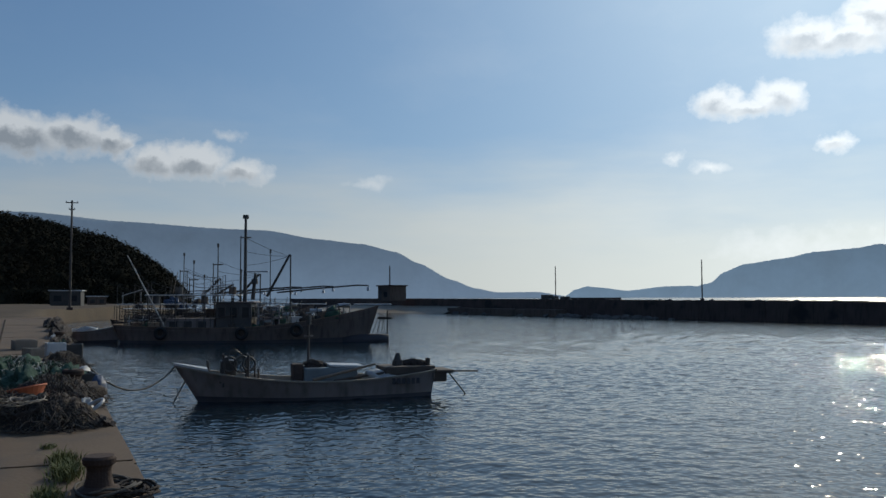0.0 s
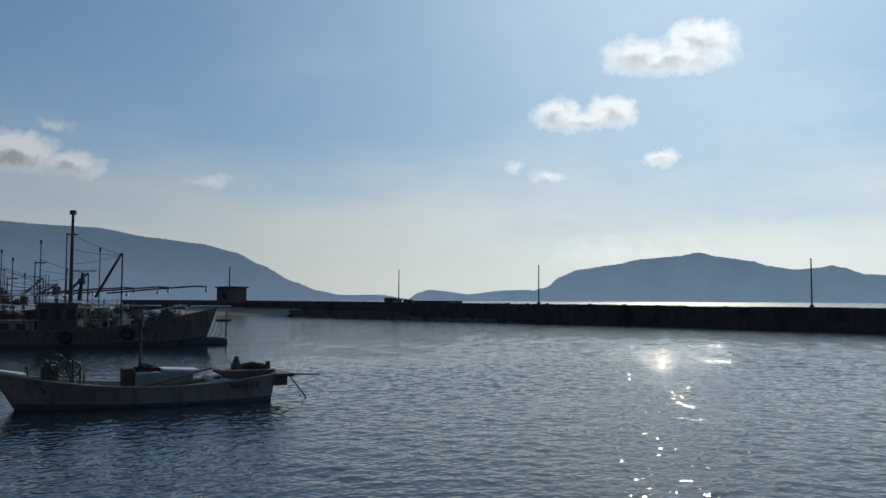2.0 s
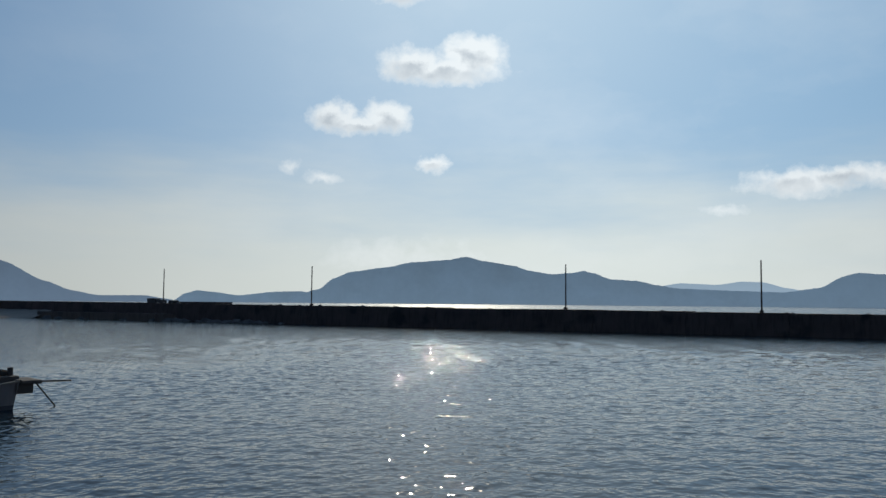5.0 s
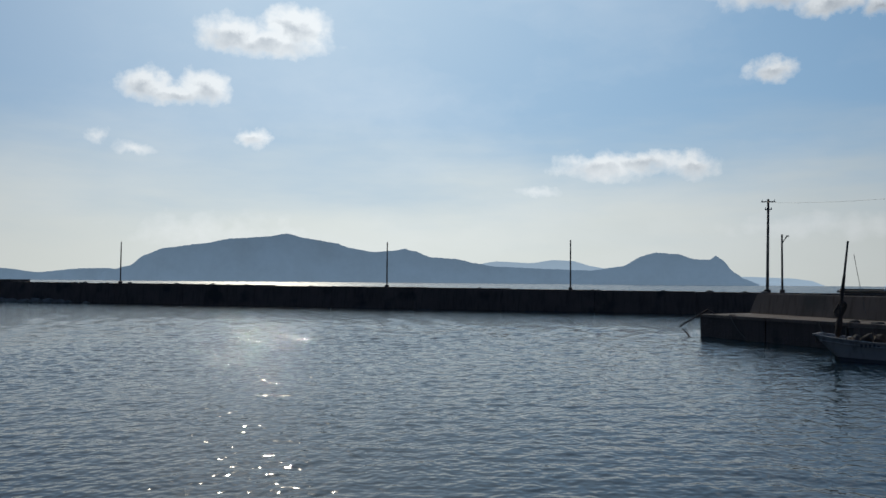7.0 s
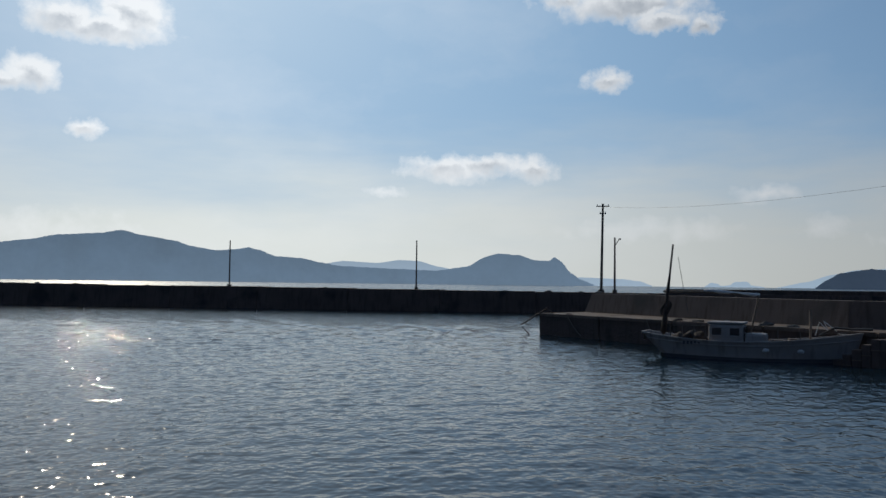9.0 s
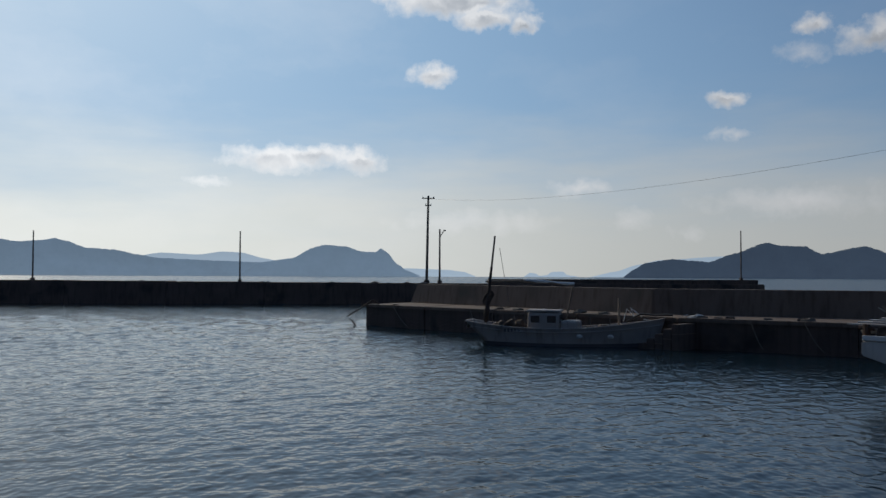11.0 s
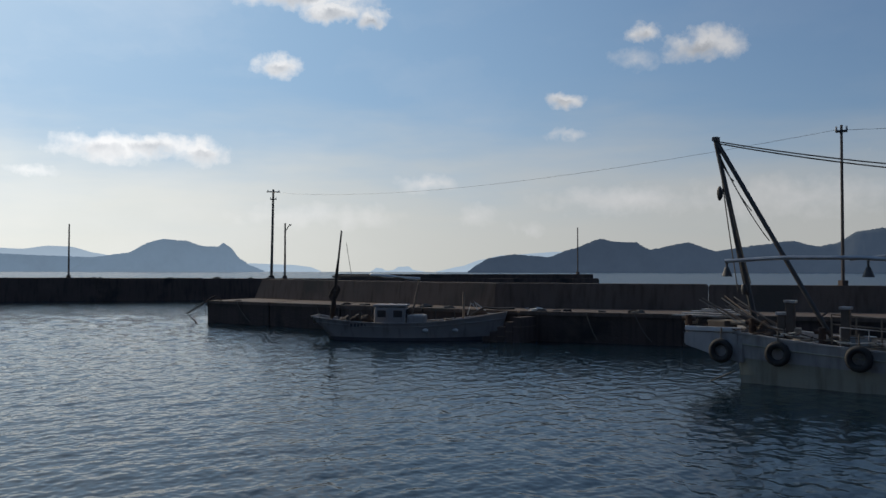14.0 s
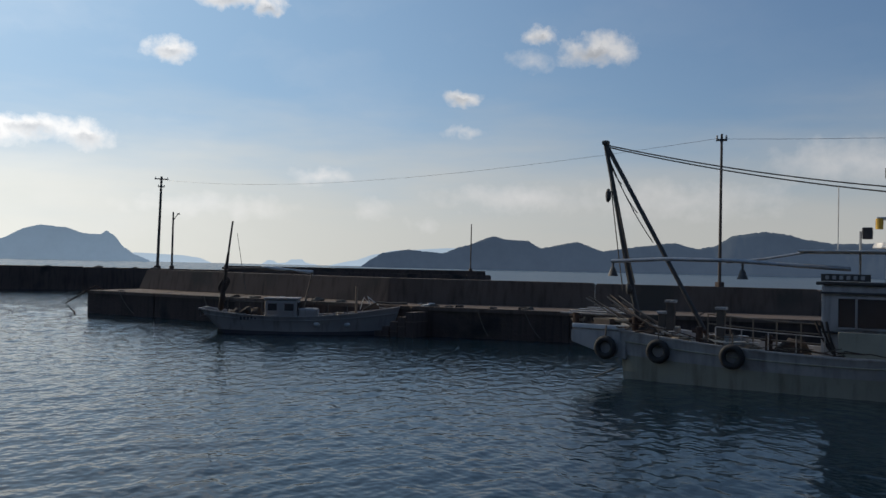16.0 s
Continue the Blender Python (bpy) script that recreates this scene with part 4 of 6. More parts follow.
# ---- boats ----
def hull(parent, L, B, stern, mid, bow, rake_bow, rake_stern, mats, band=None, draft=0.5, stern_frac=0.72, deck_drop=0.35, low=0.4, bow_width=0.04, cap=0.07, flare=1.0, sharp=2.2, strake=True):
    """Hull, band, rail and deck; x runs to the bow, z from the waterline. Returns functions for the sheer height and half beam at x."""
    N = 28

    def b(u):
        if u < low:
            k = u / low
            return B / 2 * (stern_frac + (1 - stern_frac) * math.sin(k * math.pi / 2))
        k = (u - low) / (1 - low)
        return max(B / 2 * (1 - k ** sharp), bow_width)

    def zs(u):
        if u < 0.42:
            k = 1 - u / 0.42
            return mid + (stern - mid) * k * k
        k = (u - 0.42) / 0.58
        return mid + (bow - mid) * k ** 1.9

    x0, x1 = -L / 2 - rake_stern, L / 2 + rake_bow

    def xx(u, f):
        """f: 0 at the waterline, 1 at the sheer."""
        f = max(f, -0.3)
        return (-L / 2 + u * L) * (1 - f) + (x0 + u * (x1 - x0)) * f if f > 0 else -L / 2 + u * L

    prof = (0.0, 0.18, 0.36, 0.55, 0.72, 0.86, 1.0)

    def shell(f0, f1, proud, inner=False):
        rows = []
        for i in range(N + 1):
            u = i / N
            half, top = b(u), zs(u)
            wl = half * (0.9 - 0.45 * u ** 3 * flare)
            line = []
            for f in prof:
                f = f0 + (f1 - f0) * f
                y = wl + (half - wl) * max(f, 0) ** 1.3
                line.append((xx(u, f), y + proud, top * f))
            if f0 == 0.0:
                k = draft * (1 - u ** 5)
                line = [(xx(u, 0), 0.0, -k), (xx(u, 0), wl * 0.6, -k * 0.8), (xx(u, 0), wl * 0.93, -k * 0.3)] + line
            rows.append(line)
        bm = bmesh.new()
        for sgn in (1, -1):
            vs = [[bm.verts.new((p[0], p[1] * sgn, p[2])) for p in r] for r in rows]
            for p, q in zip(vs, vs[1:]):
                for j in range(len(p) - 1):
                    bm.faces.new((p[j], q[j], q[j + 1], p[j + 1]))
            if f0 == 0.0:
                ends = vs
                if sgn == 1:
                    first = vs
        if f0 == 0.0:
            a, c = first[0], ends[0]
            for j in range(len(a) - 1):
                bm.faces.new((a[j], a[j + 1], c[j + 1], c[j]))
            a, c = first[-1], ends[-1]
            for j in range(len(a) - 1):
                bm.faces.new((a[j], c[j], c[j + 1], a[j + 1]))
        bmesh.ops.remove_doubles(bm, verts=bm.verts[:], dist=0.001)
        return bm

    part("hull", shell(0.0, 1.0, 0.0), mats[0], parent, smooth=True)
    if band:
        part("painted_band", shell(band, 0.985, 0.012), mats[2], parent, "pale upper hull band", smooth=True)
    # boot top: dark strip at the waterline
    part("boot_top", shell(-0.02, 0.16, 0.008), mats[1], parent, "dark waterline paint", smooth=True)
    def inside(u):
        """Where the bulwark's inner face meets the deck."""
        f = 1 - deck_drop / zs(u)
        wl = b(u) * (0.9 - 0.45 * u ** 3 * flare)
        return xx(u, f) - 0.08 * u, max(wl + (b(u) - wl) * f ** 1.3 - cap, 0.0)

    # rail: a closed cap round the sheer
    bm = bmesh.new()
    outer = [(xx(i / N, 1), b(i / N) + 0.035, zs(i / N)) for i in range(N + 1)]
    for sgn in (1, -1):
        rr = []
        for i, (x, y, z) in enumerate(outer):
            yi = max(y - 0.035 - cap * 1.4, 0.0)
            fx, fy = inside(i / N)
            rr.append([bm.verts.new((x, sgn * y, z - 0.02)), bm.verts.new((x, sgn * y, z + 0.022)), bm.verts.new((x, sgn * yi, z + 0.022)), bm.verts.new((fx, sgn * min(fy, yi), z - deck_drop))])
        for p, q in zip(rr, rr[1:]):
            for j in range(3):
                bm.faces.new((p[j], q[j], q[j + 1], p[j + 1]))
    x, y, z = outer[0]
    vs = [bm.verts.new(p) for p in ((x - 0.03, -y, z - 0.05), (x - 0.03, y, z - 0.05), (x - 0.03, y, z + 0.035), (x - 0.03, -y, z + 0.035), (x + cap, -y, z + 0.035), (x + cap, y, z + 0.035), (x + cap, y, z - deck_drop), (x + cap, -y, z - deck_drop))]
    for f in ((0, 1, 2, 3), (3, 2, 5, 4), (4, 5, 6, 7)):
        bm.faces.new([vs[k] for k in f])
    part("gunwale", bm, mats[3], parent, "worn pale rail")
    rows = []
    for i in range(N + 1):
        u = i / N
        fx, w = inside(u)
        w = max(w + 0.02, 0.01)
        rows.append([(fx, -w, zs(u) - deck_drop + 0.03), (fx, 0, zs(u) - deck_drop + 0.05), (fx, w, zs(u) - deck_drop + 0.03)])
    sheet("deck", rows, mats[4], parent, smooth=False)
    # rubbing strake
    for sgn in ((1, -1) if strake else ()):
        bm = bmesh.new()
        pts = []
        for i in range(N + 1):
            u = i / N
            f = 0.78
            half = b(u)
            wl = half * (0.9 - 0.45 * u ** 3 * flare)
            pts.append((xx(u, f), sgn * (wl + (half - wl) * f ** 1.3 + 0.02), zs(u) * f))
        tube(bm, pts, 0.022, 6)
        part("rubbing_strake", bm, mats[0], parent)

    def u_of(x):
        return min(max((x - x0) / (x1 - x0), 0), 1)

    return (lambda x: zs(u_of(x))), (lambda x: b(u_of(x)))


def heading(a, b, off, at=0.5):
    """Pose of a boat whose near side runs from stern a to bow b, the centreline set off to the far side."""
    a, b = Vector((*a, 0)), Vector((*b, 0))
    d = (b - a).normalized()
    far = Vector((-d.y, d.x, 0))
    mid = a.lerp(b, at)
    if (mid + far).length < mid.length:
        far = -far
    mid = mid + far * off
    return Matrix.Translation(mid) @ Matrix.Rotation(math.atan2(d.y, d.x), 4, "Z"), (b - a).length


def put(name, bm, mat, boat, label="", smooth=False):
    return part(name, bm, mat, boat, label, smooth)


def deckhouse(boat, x0, x1, w, z0, z1, mat, windows=2, roof=WHITE_PAINT, over=0.2, rounded=0.05):
    bm = bmesh.new()
    box(bm, ((x0 + x1) / 2, 0, (z0 + z1) / 2), (x1 - x0, w, z1 - z0), 0, rounded)
    house = part("wheelhouse", bm, mat, boat, "weathered pale wheelhouse")
    bm = bmesh.new()
    box(bm, ((x0 + x1) / 2, 0, z1 + 0.04), (x1 - x0 + over * 2, w + over, 0.08), 0, 0.03)
    part("roof", bm, roof, house)
    n = windows
    for sgn in (1, -1):
        for k in range(n):
            cx = x0 + (x1 - x0) * (k + 0.5) / n
            ww = (x1 - x0) / n * 0.62
            hh = (z1 - z0) * 0.36
            cz = z0 + (z1 - z0) * 0.68
            bm = bmesh.new()
            box(bm, (cx, sgn * (w / 2 + 0.004), cz), (ww, 0.03, hh), 0, 0.008)
            part("window", bm, GLASS, house)
            bm = bmesh.new()
            for dx, dz, sx, sz in ((0, hh / 2, ww + 0.08, 0.05), (0, -hh / 2, ww + 0.08, 0.05), (ww / 2, 0, 0.05, hh), (-ww / 2, 0, 0.05, hh)):
                box(bm, (cx + dx, sgn * (w / 2 + 0.012), cz + dz), (sx, 0.05, sz))
            part("window_frame", bm, mat, house)
    for k in (-0.25, 0.25):
        bm = bmesh.new()
        box(bm, (x1 + 0.004, k * w, z0 + (z1 - z0) * 0.7), (0.03, w * 0.36, (z1 - z0) * 0.36), 0, 0.008)
        part("front_window", bm, GLASS, house)
    return house


def mast(boat, x, y, z0, z1, r, mat=DARK_STEEL, spread=(), name="mast", lean=0.0, lamp=True):
    bm = bmesh.new()
    rod(bm, (x, y, z0), (x + lean, y, z1), r, r * 0.6, 10)
    m = part(name, bm, mat, boat)
    for z, w in spread:
        bm = bmesh.new()
        k = (z - z0) / (z1 - z0)
        rod(bm, (x + lean * k - w, y, z), (x + lean * k + w, y, z), 0.04, n=6)
        rod(bm, (x + lean * k, y - w, z), (x + lean * k, y + w, z), 0.03, n=6)
        part("spreader", bm, mat, m)
    if lamp:
        bm = bmesh.new()
        rod(bm, (x + lean, y, z1), (x + lean, y, z1 + 0.25), r * 1.5, r * 1.5, 8)
        part("mast_light", bm, DARK_STEEL, m)
    return m


def tyre(boat, x, y, z, r=0.36, name="tyre_fender"):
    bm = bmesh.new()
    ring(bm, pose(x, y, z, 90, 0, 0), r, r * 0.38, 22, 10)
    t = part(name, bm, RUBBER, boat, "old black tyre fender", True)
    bm = bmesh.new()
    rod(bm, (x, y * 0.99, z + r), (x, y * 0.96, z + r + 0.35), 0.02, n=6)
    part("lanyard", bm, ROPE, t)


def rails(boat, pts, h, r=0.02, mat=STEEL, mids=1):
    """Stanchions at the points with bars between."""
    for p in pts:
        bm = bmesh.new()
        rod(bm, p, (p[0], p[1], p[2] + h), r, n=6)
        part("stanchion", bm, mat, boat)
    for k in range(mids + 1):
        bm = bmesh.new()
        tube(bm, [(p[0], p[1], p[2] + h * (k + 1) / (mids + 1)) for p in pts], r * 0.9, 6)
        part("guard_rail", bm, mat, boat)


# small open boat off the quay
m, length = heading((-22.85, 7.75), (-23.05, 1.35), 0.85)
skiff = thing("open_fishing_boat", "small weathered white open fishing boat moored near the quay", "boat", m)
sz, sb = hull(skiff, 6.4, 1.75, 0.72, 0.5, 0.98, 0.62, 0.12, (GREY_HULL, DARK_HULL, GREY_HULL, DECK, DECK), deck_drop=0.28, stern_frac=0.8, low=0.45, draft=0.35, strake=False)
bm = bmesh.new()
prism(bm, [(3.86, 0.03), (3.1, 0.34), (2.95, 0.36), (2.95, -0.36), (3.1, -0.34), (3.86, -0.03)], lambda x, y: sz(x) + 0.03, lambda x, y: sz(x) + 0.09)
put("bow_platform", bm, WHITE_PAINT, skiff, "white bow platform")
bm = bmesh.new()
box(bm, (-0.35, 0, 0.56), (1.5, 0.95, 0.6), 0, 0.05)
case = put("engine_box", bm, BLUE_PAINT, skiff, "pale blue-grey engine casing")
bm = bmesh.new()
box(bm, (-0.75, 0.05, 0.92), (1.0, 0.85, 0.08), 0, 0.035, pose(0, 0, 0, 0, -3, 0))
part("lid", bm, WHITE_PAINT, case, "white casing lid")
bm = bmesh.new()
box(bm, (0.55, 0.1, 0.66), (0.3, 0.5, 0.62), 0, 0.04)
put("locker", bm, OLD_CONCRETE, skiff)
mast(skiff, 0.22, 0, 0.5, 2.05, 0.05, POLE_WOOD, ((1.7, 0.12),), lamp=True)
bm = bmesh.new()
lump(bm, (0.05, 0.0, 0.86), (0.3, 0.25, 0.17), 3, 4, 0.6, 2.0)
put("coiled_gear", bm, DARK_NET, skiff, smooth=True)
# net hauler at the bow
hz = sz(2.6)
bm = bmesh.new()
box(bm, (2.22, 0, hz - 0.2), (0.9, 0.75, 0.08), 0, 0.02)
hauler = put("net_hauler", bm, DARK_STEEL, skiff)
for xx, rr in ((2.55, 0.035), (1.9, 0.03)):
    for yy in (-0.35, 0.35):
        bm = bmesh.new()
        rod(bm, (xx, yy, hz - 0.35), (xx, yy, hz + 0.52), rr)
        part("upright", bm, DARK_STEEL, hauler)
bm = bmesh.new()
rod(bm, (2.5, -0.42, hz + 0.38), (2.5, 0.42, hz + 0.38), 0.08, n=14)
part("drum", bm, DARK_STEEL, hauler)
for yy in (-0.4, 0.0, 0.4):
    bm = bmesh.new()
    ring(bm, pose(2.25, yy, hz + 0.42, 90, 0, 12), 0.2, 0.011, 18, 6)
    part("hoop", bm, DARK_STEEL, hauler)
bm = bmesh.new()
box(bm, (2.42, 0, hz + 0.14), (0.42, 0.5, 0.44), 0, 0.06)
part("motor_case", bm, DARK_STEEL, hauler)
for xx, rr in ((2.4, 0.2), (2.08, 0.22), (1.88, 0.18)):
    bm = bmesh.new()
    ring(bm, pose(xx, 0.3, hz + 0.26, 90, 0, 20), rr, 0.028, 20, 8)
    part("sheave", bm, DARK_STEEL, hauler, "", True)
for k, (x, y, z) in enumerate(((2.95, 0.3, 0), (2.95, -0.3, 0), (1.65, 0.55, -0.1), (1.65, -0.55, -0.1))):
    bm = bmesh.new()
    rod(bm, (x, y, sz(x) - 0.05), (x, y, sz(x) + 0.28), 0.03, n=8)
    put("mooring_post", bm, DARK_WOOD, skiff)
# spars, tarpaulin, gear at the stern
bm = bmesh.new()
rod(bm, (-0.4, 0.62, 0.5), (-3.1, 0.35, 0.82), 0.035, n=8)
put("spar", bm, DARK_WOOD, skiff)
bm = bmesh.new()
rod(bm, (0.2, 0.7, 0.55), (-1.6, 0.5, 0.93), 0.05, 0.03, n=8)
put("spar", bm, WOOD, skiff)
bm = bmesh.new()
lump(bm, (-1.75, 0.35, 0.5), (0.5, 0.35, 0.24), 12, 3, 0.5)
put("tarpaulin", bm, WHITE_PLASTIC, skiff, "crumpled white tarpaulin", True)
bm = bmesh.new()
box(bm, (-2.6, 0.0, 0.72), (1.5, 1.1, 0.24), 2, 0.04)
put("stern_thwart", bm, DARK_WOOD, skiff)
bm = bmesh.new()
lump(bm, (-2.85, 0.05, 0.84), (0.32, 0.3, 0.19), 14, 3, 0.5)
put("folded_net", bm, DARK_NET, skiff, smooth=True)
bm = bmesh.new()
rod(bm, (-2.35, 0.1, 0.8), (-2.35, 0.1, 1.0), 0.17, 0.15, 12)
rod(bm, (-2.35, 0.1, 1.0), (-2.35, 0.1, 1.2), 0.12, 0.06, 12)
put("jerrycan", bm, DARK_STEEL, skiff)
bm = bmesh.new()
rod(bm, (-3.2, 0.3, 0.66), (-3.2, 0.3, 1.05), 0.07, 0.07, 10)
put("stern_bollard", bm, DARK_WOOD, skiff)
bm = bmesh.new()
box(bm, (-3.55, 0, 0.66), (0.75, 1.1, 0.1), 0, 0.03)
box(bm, (-3.5, 0, 0.5), (0.5, 0.9, 0.28), 0, 0.05)
put("stern_platform", bm, DARK_WOOD, skiff)
bm = bmesh.new()
rod(bm, (-3.3, 0.15, 0.66), (-4.75, 0.3, 0.63), 0.025, n=6)
put("tiller", bm, WOOD, skiff)
bm = bmesh.new()
rod(bm, (-3.85, 0.25, 0.62), (-4.35, 0.4, -0.05), 0.02, n=6)
put("stern_line", bm, ROPE, skiff)
bm = bmesh.new()
box(bm, (-3.32, 0, 0.1), (0.06, 0.08, 0.9), 0, 0.01)
put("rudder_post", bm, DARK_STEEL, skiff)
for k in range(6):
    bm = bmesh.new()
    box(bm, (-2.75 + 0.14 * k, 0.86, 0.46), (0.09, 0.012, 0.16))
    put("hull_marking", bm, DARK_HULL, skiff)
bm = bmesh.new()
tube(bm, sag((-23.9, 0.78, 0.98), (-21.0, -1.25, 1.3), 0.62, 20), 0.022, 6)
solo("mooring_rope", bm, ROPE, "dark sagging mooring rope from boat to quay", "rope", group="mooring ropes")
bm = bmesh.new()
rod(bm, m @ Vector((3.55, 0, 0.55)), m @ Vector((3.9, 0.3, -0.1)), 0.02, n=6)
solo("mooring_rope", bm, ROPE, "dark anchor line at the bow of the boat", "rope", group="mooring ropes")

# second larger fishing boat group
def trawler(stern, bow, off, label, L=None, B=3.4, tall=1.0, colours=None, full=True, seed=0, slim=False):
    m, length = heading(stern, bow, off)
    rg = random.Random(seed)
    boat = thing("fishing_boat", label, "boat", m, "boats moored at the quay")
    hs, hb = hull(boat, length, B, 1.15, 0.95, 2.3, 0.75, 0.5, colours or (TRAWLER_HULL, DARK_HULL, TRAWLER_HULL, WOOD, DECK), deck_drop=0.4, draft=0.8, sharp=2.6)
    h2 = length / 2
    bm = bmesh.new()
    tube(bm, [(h2 - 1.5, 0, 0.02), (h2 - 0.3, 0, 0.05), (h2 + 0.7, 0, 0.1), (h2 + 1.4, 0, 0.12)], lambda u: 0.5 - 0.14 * u, 12)
    put("bulbous_bow", bm, DARK_HULL, boat, smooth=True)
    bm = bmesh.new()
    box(bm, (h2 + 0.35, 0, 2.38), (2.4, 0.5, 0.08), 0, 0.02)
    put("bow_plank", bm, WHITE_PAINT, boat, "pale plank over the bow")
    x0 = -h2 + length * 0.30
    x1 = x0 + length * 0.24
    deckhouse(boat, x0 + 1.2, x1 - 0.2, B * 0.5, 0.6, 2.5 * tall, HOUSE_DARK, 3, GREY_HULL)
    bm = bmesh.new()
    box(bm, (x0 - 0.4, 0, 1.05), (3.0, B * 0.55, 0.95), 0, 0.05)
    casing = put("engine_casing", bm, GREY_HULL, boat)
    for k in range(3):
        bm = bmesh.new()
        box(bm, (x0 - 1.4 + 0.9 * k, -B * 0.275 - 0.01, 1.15), (0.5, 0.04, 0.4), 0, 0.01)
        part("hatch", bm, DARK_STEEL, casing)
    # pale winch shelter before the mast
    bm = bmesh.new()
    box(bm, (x1 + 0.85, 0, 2.25 * tall), (1.5, 1.35, 0.07), 0, 0.02)
    shelter = put("winch_shelter", bm, WHITE_HULL, boat, "weathered white winch frame")
    for q in (0.2, 1.5):
        for yy in (-0.6, 0.6):
            bm = bmesh.new()
            rod(bm, (x1 + q, yy, 0.6), (x1 + q, yy, 2.25 * tall), 0.05, n=6)
            part("shelter_post", bm, WHITE_HULL, shelter)
    bm = bmesh.new()
    box(bm, (x1 + 0.85, 0, 1.55 * tall), (1.5, 1.35, 0.07), 0, 0.02)
    part("shelf", bm, GREY_HULL, shelter)
    bm = bmesh.new()
    rod(bm, (x1 + 0.85, -0.5, 1.1), (x1 + 0.85, 0.5, 1.1), 0.3, n=16)
    part("winch_drum", bm, STEEL, shelter)
    # anchor stage, its pole and lines under the bow plank
    bm = bmesh.new()
    box(bm, (h2 + 1.15, 0.1, 1.5), (0.9, 0.6, 0.16), 0, 0.03)
    put("anchor_stage", bm, DARK_WOOD, boat)
    bm = bmesh.new()
    rod(bm, (h2 + 1.3, 0, -0.1), (h2 + 1.3, 0, 2.0), 0.045, n=8)
    put("anchor_pole", bm, DARK_STEEL, boat)
    for k in range(3):
        bm = bmesh.new()
        tube(bm, sag((h2 + 0.7 + 0.2 * k, 0, 1.7), (h2 + 0.3 + 0.3 * k, 0.1, 0.45), 0.1, 8), 0.02, 5)
        put("anchor_line", bm, ROPE, boat)
    # awning aft and over the house
    bm = bmesh.new()
    box(bm, (x0 - 0.3, 0, 3.0 * tall), (5.6, B * 0.8, 0.06), 0, 0.02)
    aw = put("awning", bm, WHITE_PAINT, boat, "pale awning roof")
    for xx in (x0 - 2.9, x0 - 1.2, x0 + 0.6, x0 + 2.3):
        for yy in (-1, 1):
            bm = bmesh.new()
            rod(bm, (xx, yy * B * 0.37, 0.6), (xx, yy * B * 0.37, 3.0 * tall), 0.035, n=6)
            part("awning_post", bm, DARK_STEEL, aw)
    mz = 7.9 * tall
    mast(boat, x1 - 0.8, 0, 2.0, mz, 0.05 if slim else 0.13, DARK_STEEL, ((mz - 1.2, 0.35),))
    if not slim:
        bm = bmesh.new()
        box(bm, (x1 - 0.1, 0, 4.5), (1.5, 0.16, 0.1), 0, 0.03)
        put("radar_bar", bm, WHITE_PAINT, boat, "white radar scanner bar")
        bm = bmesh.new()
        rod(bm, (x1 - 0.3, 0, 2.7), (x1 - 0.15, 0, 4.4), 0.14, 0.08, 10)
        rod(bm, (x1 - 0.2, 0, 3.7), (x1 - 0.2, 0, 4.05), 0.24, 0.2, 12)
        put("radar_post", bm, DARK_STEEL, boat)
    mast(boat, x1 - 1.15, 0.2, 2.6, mz - 1.1, 0.05, DARK_STEEL, lamp=False)
    mast(boat, x1 + 0.75, 0.3, 2.0, 5.7 * tall, 0.04, DARK_STEEL, lamp=True)
    # derrick
    bm = bmesh.new()
    rod(bm, (x1 + 0.6, 0, 2.9), (x1 + 2.05, 0, 5.6 * tall), 0.09, 0.07)
    put("derrick_boom", bm, DARK_STEEL, boat)
    bm = bmesh.new()
    rod(bm, (x1 + 2.1, 0, 0.6), (x1 + 2.1, 0, 5.6 * tall), 0.05, 0.045)
    put("derrick_post", bm, DARK_STEEL, boat)
    for k in range(3):
        bm = bmesh.new()
        tube(bm, sag((x1 + 2.05, 0.1 * k - 0.1, 5.5 * tall), (x1 - 0.8, 0, (4.9 + k * 0.9) * tall), 0.1, 8), 0.012, 4)
        put("stay", bm, DARK_STEEL, boat)
    # long fishing boom over the foredeck
    bm = bmesh.new()
    bx = x1 + 1.15
    tube(bm, [(bx, 0.5, 3.15), (bx + 2.5, 0.5, 3.4), (bx + 5.2, 0.5, 3.62), (bx + 5.9, 0.5, 3.6), (bx + 5.9, 0.5, 3.25)], 0.05, 8)
    put("fishing_boom", bm, DARK_STEEL, boat)
    for q in (1.2, 3.0, 5.9):
        bm = bmesh.new()
        rod(bm, (bx + q, 0.5, 3.15 + q * 0.07), (bx + q, 0.5, 2.9 + q * 0.07), 0.03, 0.12, 8)
        put("boom_lamp", bm, STEEL, boat)
